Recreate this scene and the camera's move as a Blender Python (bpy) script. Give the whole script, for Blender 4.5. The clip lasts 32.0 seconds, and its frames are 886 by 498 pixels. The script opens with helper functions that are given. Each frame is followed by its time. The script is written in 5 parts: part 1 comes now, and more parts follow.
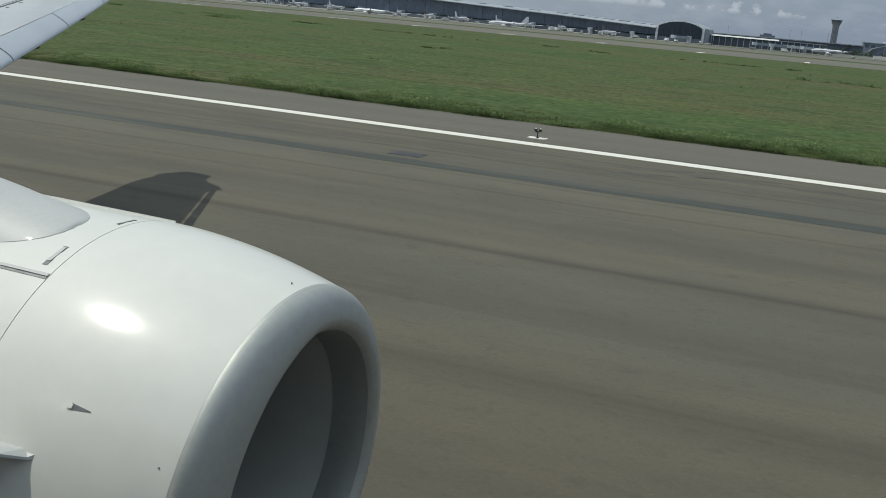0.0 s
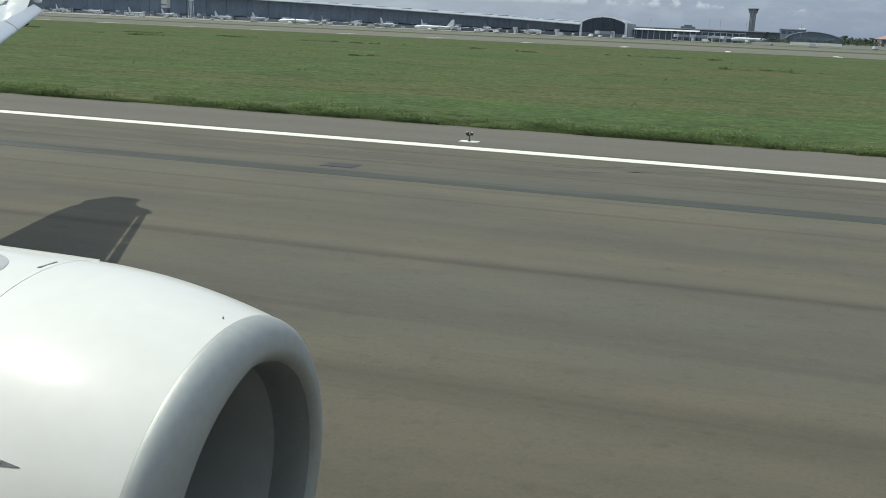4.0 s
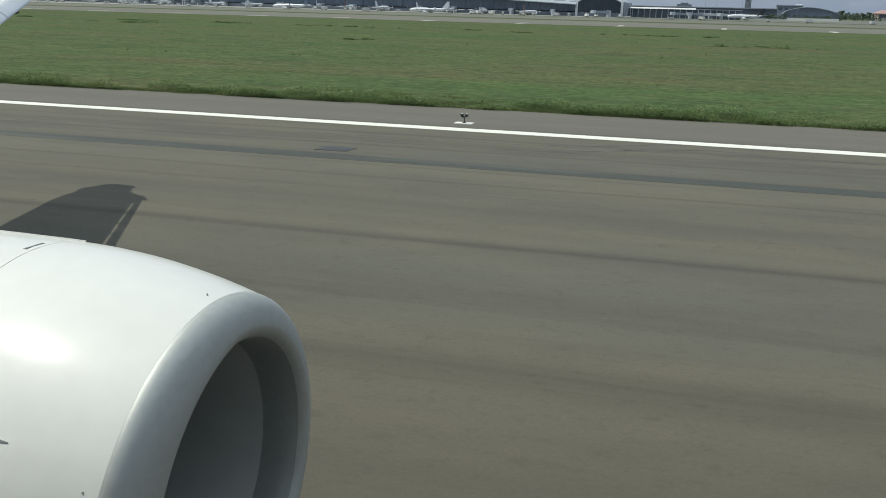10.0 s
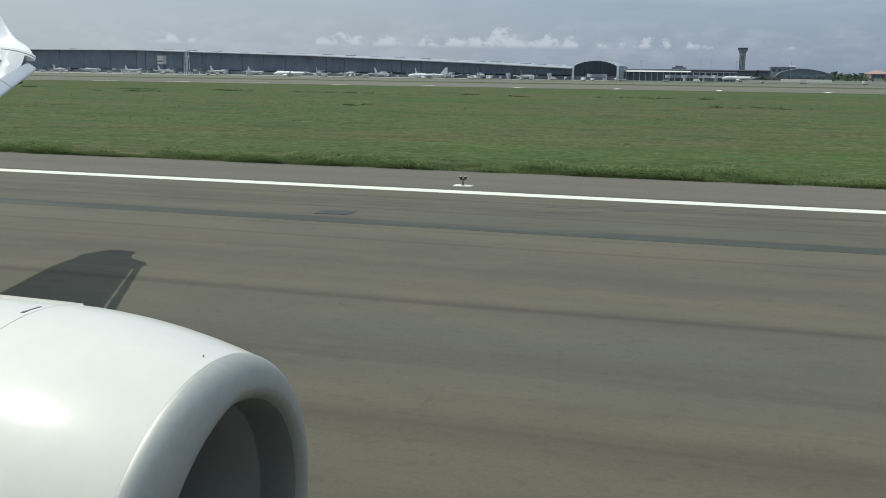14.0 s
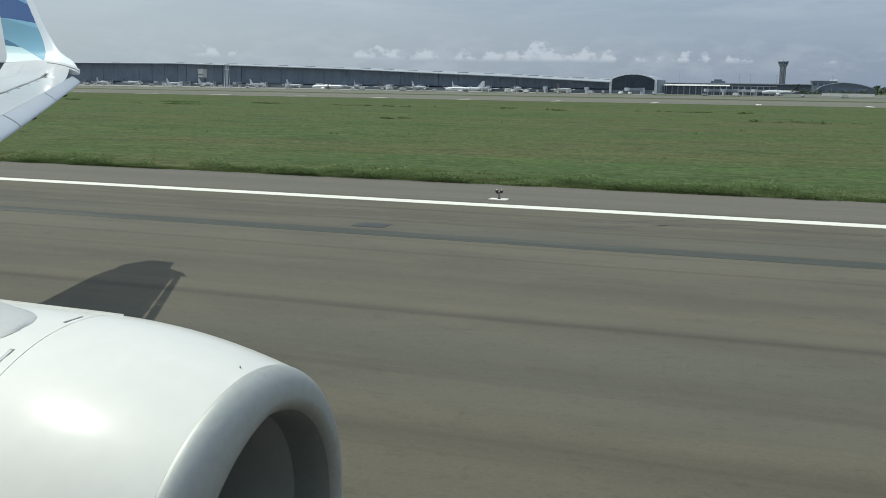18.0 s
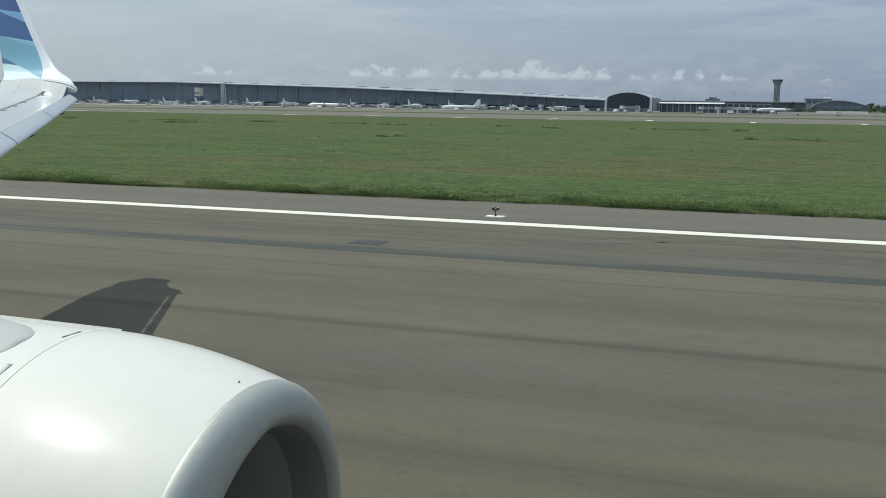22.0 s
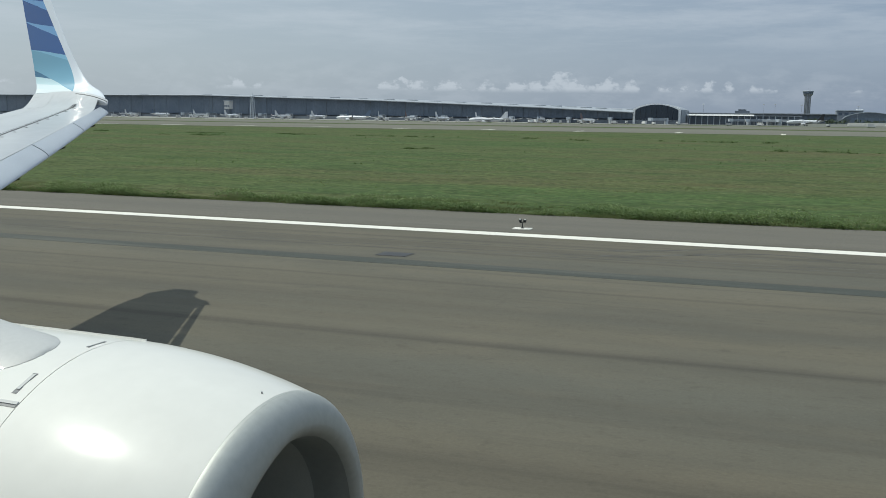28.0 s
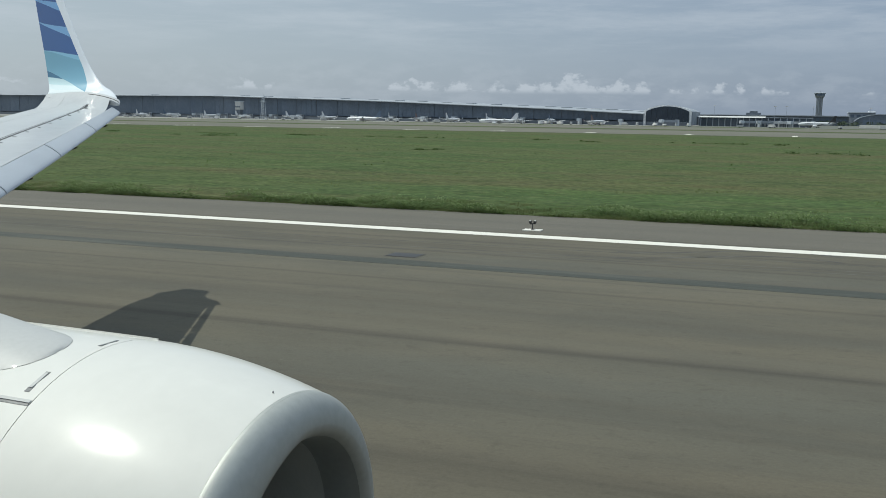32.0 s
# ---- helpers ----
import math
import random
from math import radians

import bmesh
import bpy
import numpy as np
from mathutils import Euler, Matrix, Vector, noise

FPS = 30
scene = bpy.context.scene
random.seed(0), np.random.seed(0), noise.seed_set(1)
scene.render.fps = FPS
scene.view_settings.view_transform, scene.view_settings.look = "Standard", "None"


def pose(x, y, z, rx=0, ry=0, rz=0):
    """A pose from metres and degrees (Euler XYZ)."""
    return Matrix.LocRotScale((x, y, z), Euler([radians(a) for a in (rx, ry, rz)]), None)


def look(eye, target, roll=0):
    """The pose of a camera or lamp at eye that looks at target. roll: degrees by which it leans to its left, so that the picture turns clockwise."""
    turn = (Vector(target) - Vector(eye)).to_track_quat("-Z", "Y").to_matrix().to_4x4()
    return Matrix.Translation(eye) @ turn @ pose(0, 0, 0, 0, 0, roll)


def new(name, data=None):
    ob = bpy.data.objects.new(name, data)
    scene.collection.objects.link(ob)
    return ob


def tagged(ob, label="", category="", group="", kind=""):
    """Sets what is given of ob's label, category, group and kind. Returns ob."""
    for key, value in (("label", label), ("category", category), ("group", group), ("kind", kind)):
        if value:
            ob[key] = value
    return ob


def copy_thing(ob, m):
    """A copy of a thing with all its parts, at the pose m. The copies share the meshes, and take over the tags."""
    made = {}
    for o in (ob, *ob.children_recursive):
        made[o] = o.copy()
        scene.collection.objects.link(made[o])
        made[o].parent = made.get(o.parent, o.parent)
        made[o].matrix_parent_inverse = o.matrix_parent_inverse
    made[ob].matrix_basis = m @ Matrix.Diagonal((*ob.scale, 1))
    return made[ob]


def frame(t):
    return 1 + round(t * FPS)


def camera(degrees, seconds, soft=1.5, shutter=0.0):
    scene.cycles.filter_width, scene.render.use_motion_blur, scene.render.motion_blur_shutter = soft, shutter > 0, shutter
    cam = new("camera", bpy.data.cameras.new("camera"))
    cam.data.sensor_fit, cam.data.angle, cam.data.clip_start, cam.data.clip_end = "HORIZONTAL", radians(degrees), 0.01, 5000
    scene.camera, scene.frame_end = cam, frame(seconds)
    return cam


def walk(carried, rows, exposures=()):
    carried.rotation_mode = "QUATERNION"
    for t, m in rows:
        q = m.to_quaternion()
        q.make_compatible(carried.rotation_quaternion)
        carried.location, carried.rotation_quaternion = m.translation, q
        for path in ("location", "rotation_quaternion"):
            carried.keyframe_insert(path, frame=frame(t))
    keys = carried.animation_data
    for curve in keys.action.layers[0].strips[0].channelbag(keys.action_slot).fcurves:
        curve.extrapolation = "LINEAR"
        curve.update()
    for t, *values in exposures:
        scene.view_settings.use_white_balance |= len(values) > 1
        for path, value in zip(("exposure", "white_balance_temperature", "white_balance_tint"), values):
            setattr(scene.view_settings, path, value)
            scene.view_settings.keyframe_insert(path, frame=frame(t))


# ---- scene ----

# ---------------------------------------------------------------- camera
# x runs forward along the runway, y out from the cabin window, z up; the aircraft stands as at 23 s.
CAM_ROWS = (
    (0.0, -0.093, -0.009, 3.672, 76.084, -4.982, 20.974),
    (0.5, -0.070, -0.061, 3.737, 75.869, -4.062, 19.271),
    (1.0, -0.112, -0.057, 3.788, 75.531, -4.558, 17.029),
    (1.5, -0.099, -0.029, 3.766, 75.915, -4.161, 16.263),
    (2.0, -0.086, -0.027, 3.765, 76.873, -3.229, 16.805),
    (2.5, -0.084, 0.044, 3.724, 77.878, -2.853, 17.522),
    (3.0, -0.071, -0.049, 3.771, 78.058, -3.194, 17.105),
    (3.5, -0.085, -0.041, 3.774, 77.643, -3.355, 16.637),
    (4.0, -0.080, 0.043, 3.736, 76.645, -2.380, 16.609),
    (4.5, -0.063, 0.007, 3.745, 76.308, -2.547, 16.172),
    (6.5, -0.006, 0.039, 3.689, 75.840, -1.534, 16.559),
    (7.0, 0.020, 0.015, 3.696, 75.749, -1.991, 16.793),
    (8.0, 0.012, 0.033, 3.691, 75.727, -1.671, 17.053),
    (9.0, 0.002, 0.017, 3.702, 75.658, -1.435, 16.472),
    (10.0, 0.017, 0.005, 3.713, 75.644, -1.378, 16.331),
    (11.0, 0.008, 0.025, 3.701, 75.629, -1.540, 16.309),
    (12.0, 0.002, 0.018, 3.696, 75.678, -1.519, 16.209),
    (13.0, 0.024, 0.014, 3.710, 75.626, -1.325, 16.656),
    (13.5, 0.001, -0.015, 3.726, 77.026, -0.562, 15.431),
    (14.0, 0.045, -0.010, 3.701, 79.421, -0.702, 16.229),
    (14.5, 0.007, 0.013, 3.705, 80.986, -0.796, 16.925),
    (16.5, 0.094, -0.086, 3.722, 81.823, -0.641, 19.311),
    (17.0, 0.065, -0.050, 3.709, 81.416, -0.804, 19.189),
    (17.5, 0.073, -0.069, 3.715, 81.075, -0.677, 18.931),
    (18.0, 0.053, -0.028, 3.711, 80.179, -0.790, 18.426),
    (19.0, 0.037, -0.001, 3.680, 80.183, -0.743, 17.866),
    (20.0, 0.030, -0.002, 3.684, 80.163, -0.824, 17.188),
    (21.0, 0.054, -0.033, 3.702, 80.886, -0.494, 17.878),
    (22.0, 0.040, -0.031, 3.693, 81.254, -0.716, 18.183),
    (23.0, 0.038, -0.008, 3.691, 81.577, -0.561, 18.926),
    (24.0, 0.040, -0.005, 3.686, 81.838, -0.618, 19.591),
    (25.0, 0.044, -0.001, 3.686, 81.909, -0.514, 19.617),
    (25.5, 0.039, 0.005, 3.675, 81.899, -0.719, 19.686),
    (27.5, 0.053, 0.000, 3.683, 81.932, -0.513, 19.890),
    (28.0, 0.050, -0.010, 3.687, 81.971, -0.631, 19.826),
    (29.0, 0.053, -0.006, 3.684, 81.952, -0.505, 19.750),
    (30.0, 0.043, 0.005, 3.691, 81.940, -0.584, 19.838),
    (30.5, 0.050, -0.005, 3.686, 82.030, -0.539, 20.124),
    (31.0, 0.054, -0.009, 3.685, 81.988, -0.558, 20.288),
    (31.5, 0.049, 0.002, 3.686, 82.020, -0.513, 20.452),
    (32.0, 0.044, -0.012, 3.684, 82.032, -0.759, 20.443),
)
cam = camera(50.0, 32.0, soft=0.9)
walk(cam, [(t, pose(x, y, z, rx, ry, rz)) for t, x, y, z, rx, ry, rz in CAM_ROWS],
     ((0.0, -0.33, 6500, 2), (1.0, -0.10, 6500, 2), (4.0, 0.0, 6500, 2), (7.0, -0.10, 6500, 2), (9.0, -0.06, 6500, 2), (13.0, -0.06, 6500, 2), (16.0, -0.13, 6440, 1), (19.0, -0.06, 6440, 1), (22.0, -0.09, 6440, 1), (23.0, -0.14, 6430, 1), (25.0, -0.15, 6430, 1), (28.0, -0.14, 6430, 1), (32.0, -0.18, 6420, 1)))

# ---------------------------------------------------------------- world and sun
SUN_DIR = Vector((-0.49, -0.11, 1.0)).normalized()
SUN_ELEV = math.asin(SUN_DIR.z)
world = bpy.data.worlds.new("tropical_sky")
scene.world = world
world.use_nodes = True
wn, wl = world.node_tree.nodes, world.node_tree.links
wn.clear()
w_out = wn.new("ShaderNodeOutputWorld")
w_bg = wn.new("ShaderNodeBackground")
sky = wn.new("ShaderNodeTexSky")
sky.sky_type, sky.sun_disc = "NISHITA", False
sky.sun_elevation, sky.sun_rotation = SUN_ELEV, math.atan2(SUN_DIR.x, SUN_DIR.y)
sky.air_density, sky.dust_density, sky.ozone_density = 1.0, 2.2, 1.2
w_co = wn.new("ShaderNodeTexCoord")
w_sep = wn.new("ShaderNodeSeparateXYZ")
wl.new(w_co.outputs["Generated"], w_sep.inputs[0])


def wmath(op, a, b=0.0, c=0.0, clamp=False):
    n = wn.new("ShaderNodeMath")
    n.operation, n.use_clamp = op, clamp
    for k, v in enumerate((a, b, c)):
        if isinstance(v, (int, float)):
            n.inputs[k].default_value = v
        else:
            wl.new(v, n.inputs[k])
    return n.outputs[0]


def wnoise(scale, stretch, detail, rough):
    m = wn.new("ShaderNodeMapping")
    m.inputs["Scale"].default_value = stretch
    wl.new(w_co.outputs["Generated"], m.inputs[0])
    n = wn.new("ShaderNodeTexNoise")
    n.inputs["Scale"].default_value, n.inputs["Detail"].default_value, n.inputs["Roughness"].default_value = scale, detail, rough
    wl.new(m.outputs[0], n.inputs["Vector"])
    return n.outputs["Fac"]


def wramp(v, lo, hi):
    n = wn.new("ShaderNodeMapRange")
    n.interpolation_type = "SMOOTHSTEP"
    n.inputs["From Min"].default_value, n.inputs["From Max"].default_value = lo, hi
    wl.new(v, n.inputs["Value"])
    return n.outputs["Result"]


up = w_sep.outputs["Z"]
# small cumulus in a broken line low over the horizon, thin veils above
azimuth = wmath("ARCTAN2", w_sep.outputs["X"], w_sep.outputs["Y"])
puffs = wnoise(70.0, (1, 1, 1.5), 7.0, 0.62)
wisps = wnoise(26.0, (1, 1, 2.6), 6.0, 0.6)
crest = None
for az, top, wide in ((-0.612, 0.028, 0.02), (-0.559, 0.035, 0.02), (-0.54, 0.031, 0.02), (-0.405, 0.037, 0.016), (-0.392, 0.039, 0.014), (-0.372, 0.036, 0.018), (-0.337, 0.037, 0.022), (-0.305, 0.036, 0.02), (-0.273, 0.035, 0.018),
                      (-0.252, 0.038, 0.018), (-0.227, 0.045, 0.018), (-0.210, 0.041, 0.018), (-0.19, 0.038, 0.018), (-0.172, 0.039, 0.016), (-0.156, 0.037, 0.012), (-0.121, 0.035, 0.012), (-0.097, 0.034, 0.012), (-0.077, 0.036, 0.010), (-0.058, 0.034, 0.010),
                      (-0.026, 0.037, 0.014), (0.011, 0.027, 0.012), (0.042, 0.025, 0.02), (0.061, 0.028, 0.015), (0.16, 0.029, 0.05), (-0.8, 0.034, 0.06), (-1.1, 0.036, 0.09), (0.4, 0.034, 0.07), (0.8, 0.036, 0.1)):
    away = wmath("DIVIDE", wmath("SUBTRACT", azimuth, az), wide)
    hump = wmath("MULTIPLY_ADD", wmath("MULTIPLY", away, away), -0.010, top)
    crest = hump if crest is None else wmath("SMOOTH_MAX", crest, hump, 0.003)
above = wmath("ADD", wmath("SUBTRACT", crest, up), wmath("MULTIPLY", wmath("SUBTRACT", puffs, 0.52), 0.040))
cumulus = wmath("MULTIPLY", wmath("MULTIPLY", wramp(above, 0.0, 0.008), wramp(puffs, 0.25, 0.58)), wramp(up, 0.0225, 0.029))
murk = wmath("MULTIPLY", wmath("MULTIPLY", wramp(wisps, 0.40, 0.68), wramp(up, 0.075, 0.03)), wramp(up, 0.0, 0.02))
veil = wmath("MULTIPLY", wramp(wnoise(4.2, (1, 1, 7.0), 7.0, 0.66), 0.40, 0.68), wramp(up, 0.03, 0.10))
streak = wmath("MULTIPLY", wramp(wnoise(9.0, (1, 1, 16.0), 6.0, 0.62), 0.50, 0.70), wramp(up, 0.05, 0.09))
cloud = wmath("MAXIMUM", wmath("MAXIMUM", wmath("MULTIPLY", cumulus, 0.58), wmath("MULTIPLY", murk, 0.16)), wmath("MAXIMUM", wmath("MULTIPLY", veil, 0.34), wmath("MULTIPLY", streak, 0.18)))
w_mix = wn.new("ShaderNodeMix")
w_mix.data_type = "RGBA"
wl.new(cloud, w_mix.inputs[0])
w_haze = wn.new("ShaderNodeMix")
w_haze.data_type = "RGBA"
w_haze.inputs[0].default_value = 0.7
wl.new(sky.outputs[0], w_haze.inputs[6])
# haze whitens towards the sun's azimuth
w_side = wn.new("ShaderNodeMix")
w_side.data_type = "RGBA"
wl.new(wramp(w_sep.outputs["X"], 0.25, -0.9), w_side.inputs[0])
w_side.inputs[6].default_value, w_side.inputs[7].default_value = (3.66, 4.4, 6.25, 1), (6.40, 7.05, 8.15, 1)
wl.new(w_side.outputs[2], w_haze.inputs[7])
wl.new(w_haze.outputs[2], w_mix.inputs[6])
w_mix.inputs[7].default_value = (7.38, 7.7, 8.75, 1)
w_top = wn.new("ShaderNodeMix")          # upper sky, out of view, brightened to add fill light in the shadows
w_top.data_type = "RGBA"
wl.new(wmath("MULTIPLY", wramp(up, 0.2, 0.75), 0.65), w_top.inputs[0])
wl.new(w_mix.outputs[2], w_top.inputs[6])
w_top.inputs[7].default_value = (8.8, 10.2, 12.0, 1)
wl.new(w_top.outputs[2], w_bg.inputs["Color"])
w_bg.inputs["Strength"].default_value = 0.093
wl.new(w_bg.outputs[0], w_out.inputs[0])

sun_data = bpy.data.lights.new("sun", "SUN")
sun_data.energy, sun_data.angle, sun_data.color = 3.45, radians(0.55), (1.0, 0.945, 0.865)
sun = new("sun", sun_data)
sun.matrix_world = look(SUN_DIR * 200, (0, 0, 0))


# ---------------------------------------------------------------- materials
def material(name, base, rough=0.6, metal=0.0, alt=None, scale=4.0, stretch=(1, 1, 1), amount=0.5, fine=40.0, fine_amount=0.15, bump=0.0,
             bump_scale=60.0, spec=0.5, coat=0.0, random_tint=0.0, coat_rough=0.06, coords="Object"):
    """Principled surface with variation at two scales (alt: the second colour) and a fine relief."""
    m = bpy.data.materials.new(name)
    m.use_nodes = True
    n, l = m.node_tree.nodes, m.node_tree.links
    b = n["Principled BSDF"]
    b.inputs["Roughness"].default_value, b.inputs["Metallic"].default_value = rough, metal
    b.inputs["Specular IOR Level"].default_value = spec
    b.inputs["Coat Weight"].default_value = coat
    b.inputs["Coat Roughness"].default_value = coat_rough
    co = n.new("ShaderNodeTexCoord")
    mp = n.new("ShaderNodeMapping")
    mp.inputs["Scale"].default_value = stretch
    l.new(co.outputs[coords], mp.inputs[0])

    def noise_at(s, detail=5.0, r=0.55):
        t = n.new("ShaderNodeTexNoise")
        t.inputs["Scale"].default_value, t.inputs["Detail"].default_value, t.inputs["Roughness"].default_value = s, detail, r
        l.new(mp.outputs[0], t.inputs["Vector"])
        return t.outputs["Fac"]

    def remap(v, lo, hi, a, c):
        r = n.new("ShaderNodeMapRange")
        r.inputs["From Min"].default_value, r.inputs["From Max"].default_value = lo, hi
        r.inputs["To Min"].default_value, r.inputs["To Max"].default_value = a, c
        l.new(v, r.inputs["Value"])
        return r.outputs["Result"]

    alt = alt or tuple(c * 0.75 for c in base)
    mix = n.new("ShaderNodeMix")
    mix.data_type = "RGBA"
    mix.inputs[6].default_value, mix.inputs[7].default_value = (*base, 1), (*alt, 1)
    l.new(remap(noise_at(scale), 0.35, 0.65, 0.0, amount), mix.inputs[0])
    hsv = n.new("ShaderNodeHueSaturation")
    l.new(mix.outputs[2], hsv.inputs["Color"])
    value = remap(noise_at(fine, 3.0), 0.3, 0.7, 1 - fine_amount, 1 + fine_amount)
    if random_tint:
        info = n.new("ShaderNodeObjectInfo")
        mul = n.new("ShaderNodeMath")
        mul.operation = "MULTIPLY"
        l.new(value, mul.inputs[0])
        l.new(remap(info.outputs["Random"], 0, 1, 1 - random_tint, 1 + random_tint), mul.inputs[1])
        value = mul.outputs[0]
    l.new(value, hsv.inputs["Value"])
    l.new(hsv.outputs[0], b.inputs["Base Color"])
    if bump:
        bp = n.new("ShaderNodeBump")
        bp.inputs["Strength"].default_value, bp.inputs["Distance"].default_value = bump, 0.01
        l.new(noise_at(bump_scale, 4.0), bp.inputs["Height"])
        l.new(bp.outputs[0], b.inputs["Normal"])
    return m


def layered(name, rough, base, layers, bump=0.3, bump_scale=50.0, spec=0.3, fine=30.0, fine_amount=0.1, streaks=()):
    """Ground surface: a base colour and layers (colour, stretch, scale, lo, hi, amount) of stretched noise laid over it,
    then lengthwise streaks (colour, y, half width, amount, steadiness) that wander a little and fade in and out."""
    m = bpy.data.materials.new(name)
    m.use_nodes = True
    n, l = m.node_tree.nodes, m.node_tree.links
    b = n["Principled BSDF"]
    b.inputs["Roughness"].default_value, b.inputs["Specular IOR Level"].default_value = rough, spec
    co = n.new("ShaderNodeTexCoord")
    colour = None
    for k, (tint, stretch, scale, lo, hi, amount) in enumerate(layers):
        mp = n.new("ShaderNodeMapping")
        mp.inputs["Scale"].default_value, mp.inputs["Location"].default_value = stretch, (7.3 * k, 3.1 * k, 0)
        l.new(co.outputs["Object"], mp.inputs[0])
        t = n.new("ShaderNodeTexNoise")
        t.inputs["Scale"].default_value, t.inputs["Detail"].default_value, t.inputs["Roughness"].default_value = scale, 5.0, 0.6
        l.new(mp.outputs[0], t.inputs["Vector"])
        r = n.new("ShaderNodeMapRange")
        r.inputs["From Min"].default_value, r.inputs["From Max"].default_value, r.inputs["To Max"].default_value = lo, hi, amount
        l.new(t.outputs["Fac"], r.inputs["Value"])
        mix = n.new("ShaderNodeMix")
        mix.data_type = "RGBA"
        l.new(r.outputs["Result"], mix.inputs[0])
        if colour is None:
            mix.inputs[6].default_value = (*base, 1)
        else:
            l.new(colour, mix.inputs[6])
        mix.inputs[7].default_value = (*tint, 1)
        colour = mix.outputs[2]

    def calc(op, *values):
        k = n.new("ShaderNodeMath")
        k.operation = op
        for i, v in enumerate(values):
            if isinstance(v, (int, float)):
                k.inputs[i].default_value = v
            else:
                l.new(v, k.inputs[i])
        return k.outputs[0]

    def stretched(stretch, shift, detail=4.0):
        mp = n.new("ShaderNodeMapping")
        mp.inputs["Scale"].default_value, mp.inputs["Location"].default_value = stretch, (shift, 1.7 * shift, 0)
        l.new(co.outputs["Object"], mp.inputs[0])
        t = n.new("ShaderNodeTexNoise")
        t.inputs["Scale"].default_value, t.inputs["Detail"].default_value, t.inputs["Roughness"].default_value = 1.0, detail, 0.6
        l.new(mp.outputs[0], t.inputs["Vector"])
        return t.outputs["Fac"]

    if streaks:
        sep = n.new("ShaderNodeSeparateXYZ")
        l.new(co.outputs["Object"], sep.inputs[0])
        across = calc("ADD", sep.outputs["Y"], calc("MULTIPLY", calc("SUBTRACT", stretched((0.035, 0.0, 0.0), 4.0, 2.0), 0.5), 0.5))
    for k, (tint, y0, half, amount, steady) in enumerate(streaks):
        off = calc("DIVIDE", calc("SUBTRACT", across, y0), half)
        ridge = calc("POWER", 2.718, calc("MULTIPLY", calc("MULTIPLY", off, off), -1.0))
        r = n.new("ShaderNodeMapRange")
        r.inputs["From Min"].default_value, r.inputs["From Max"].default_value = 0.36, 0.64
        r.inputs["To Min"].default_value, r.inputs["To Max"].default_value = steady * amount, amount
        l.new(stretched((0.09, 1.6 / half, 0.0), 3.3 * k, 5.0), r.inputs["Value"])
        mix = n.new("ShaderNodeMix")
        mix.data_type = "RGBA"
        l.new(calc("MULTIPLY", ridge, r.outputs["Result"]), mix.inputs[0])
        l.new(colour, mix.inputs[6])
        mix.inputs[7].default_value = (*tint, 1)
        colour = mix.outputs[2]
    g = n.new("ShaderNodeTexNoise")
    g.inputs["Scale"].default_value, g.inputs["Detail"].default_value = fine, 4.0
    l.new(co.outputs["Object"], g.inputs["Vector"])
    rr = n.new("ShaderNodeMapRange")
    rr.inputs["From Min"].default_value, rr.inputs["From Max"].default_value = 0.3, 0.7
    rr.inputs["To Min"].default_value, rr.inputs["To Max"].default_value = 1 - fine_amount, 1 + fine_amount
    l.new(g.outputs["Fac"], rr.inputs["Value"])
    hsv = n.new("ShaderNodeHueSaturation")
    l.new(colour, hsv.inputs["Color"])
    l.new(rr.outputs["Result"], hsv.inputs["Value"])
    l.new(hsv.outputs[0], b.inputs["Base Color"])
    bn = n.new("ShaderNodeTexNoise")
    bn.inputs["Scale"].default_value, bn.inputs["Detail"].default_value = bump_scale, 4.0
    l.new(co.outputs["Object"], bn.inputs["Vector"])
    bp = n.new("ShaderNodeBump")
    bp.inputs["Strength"].default_value, bp.inputs["Distance"].default_value = bump, 0.02
    l.new(bn.outputs["Fac"], bp.inputs["Height"])
    l.new(bp.outputs[0], b.inputs["Normal"])
    return m


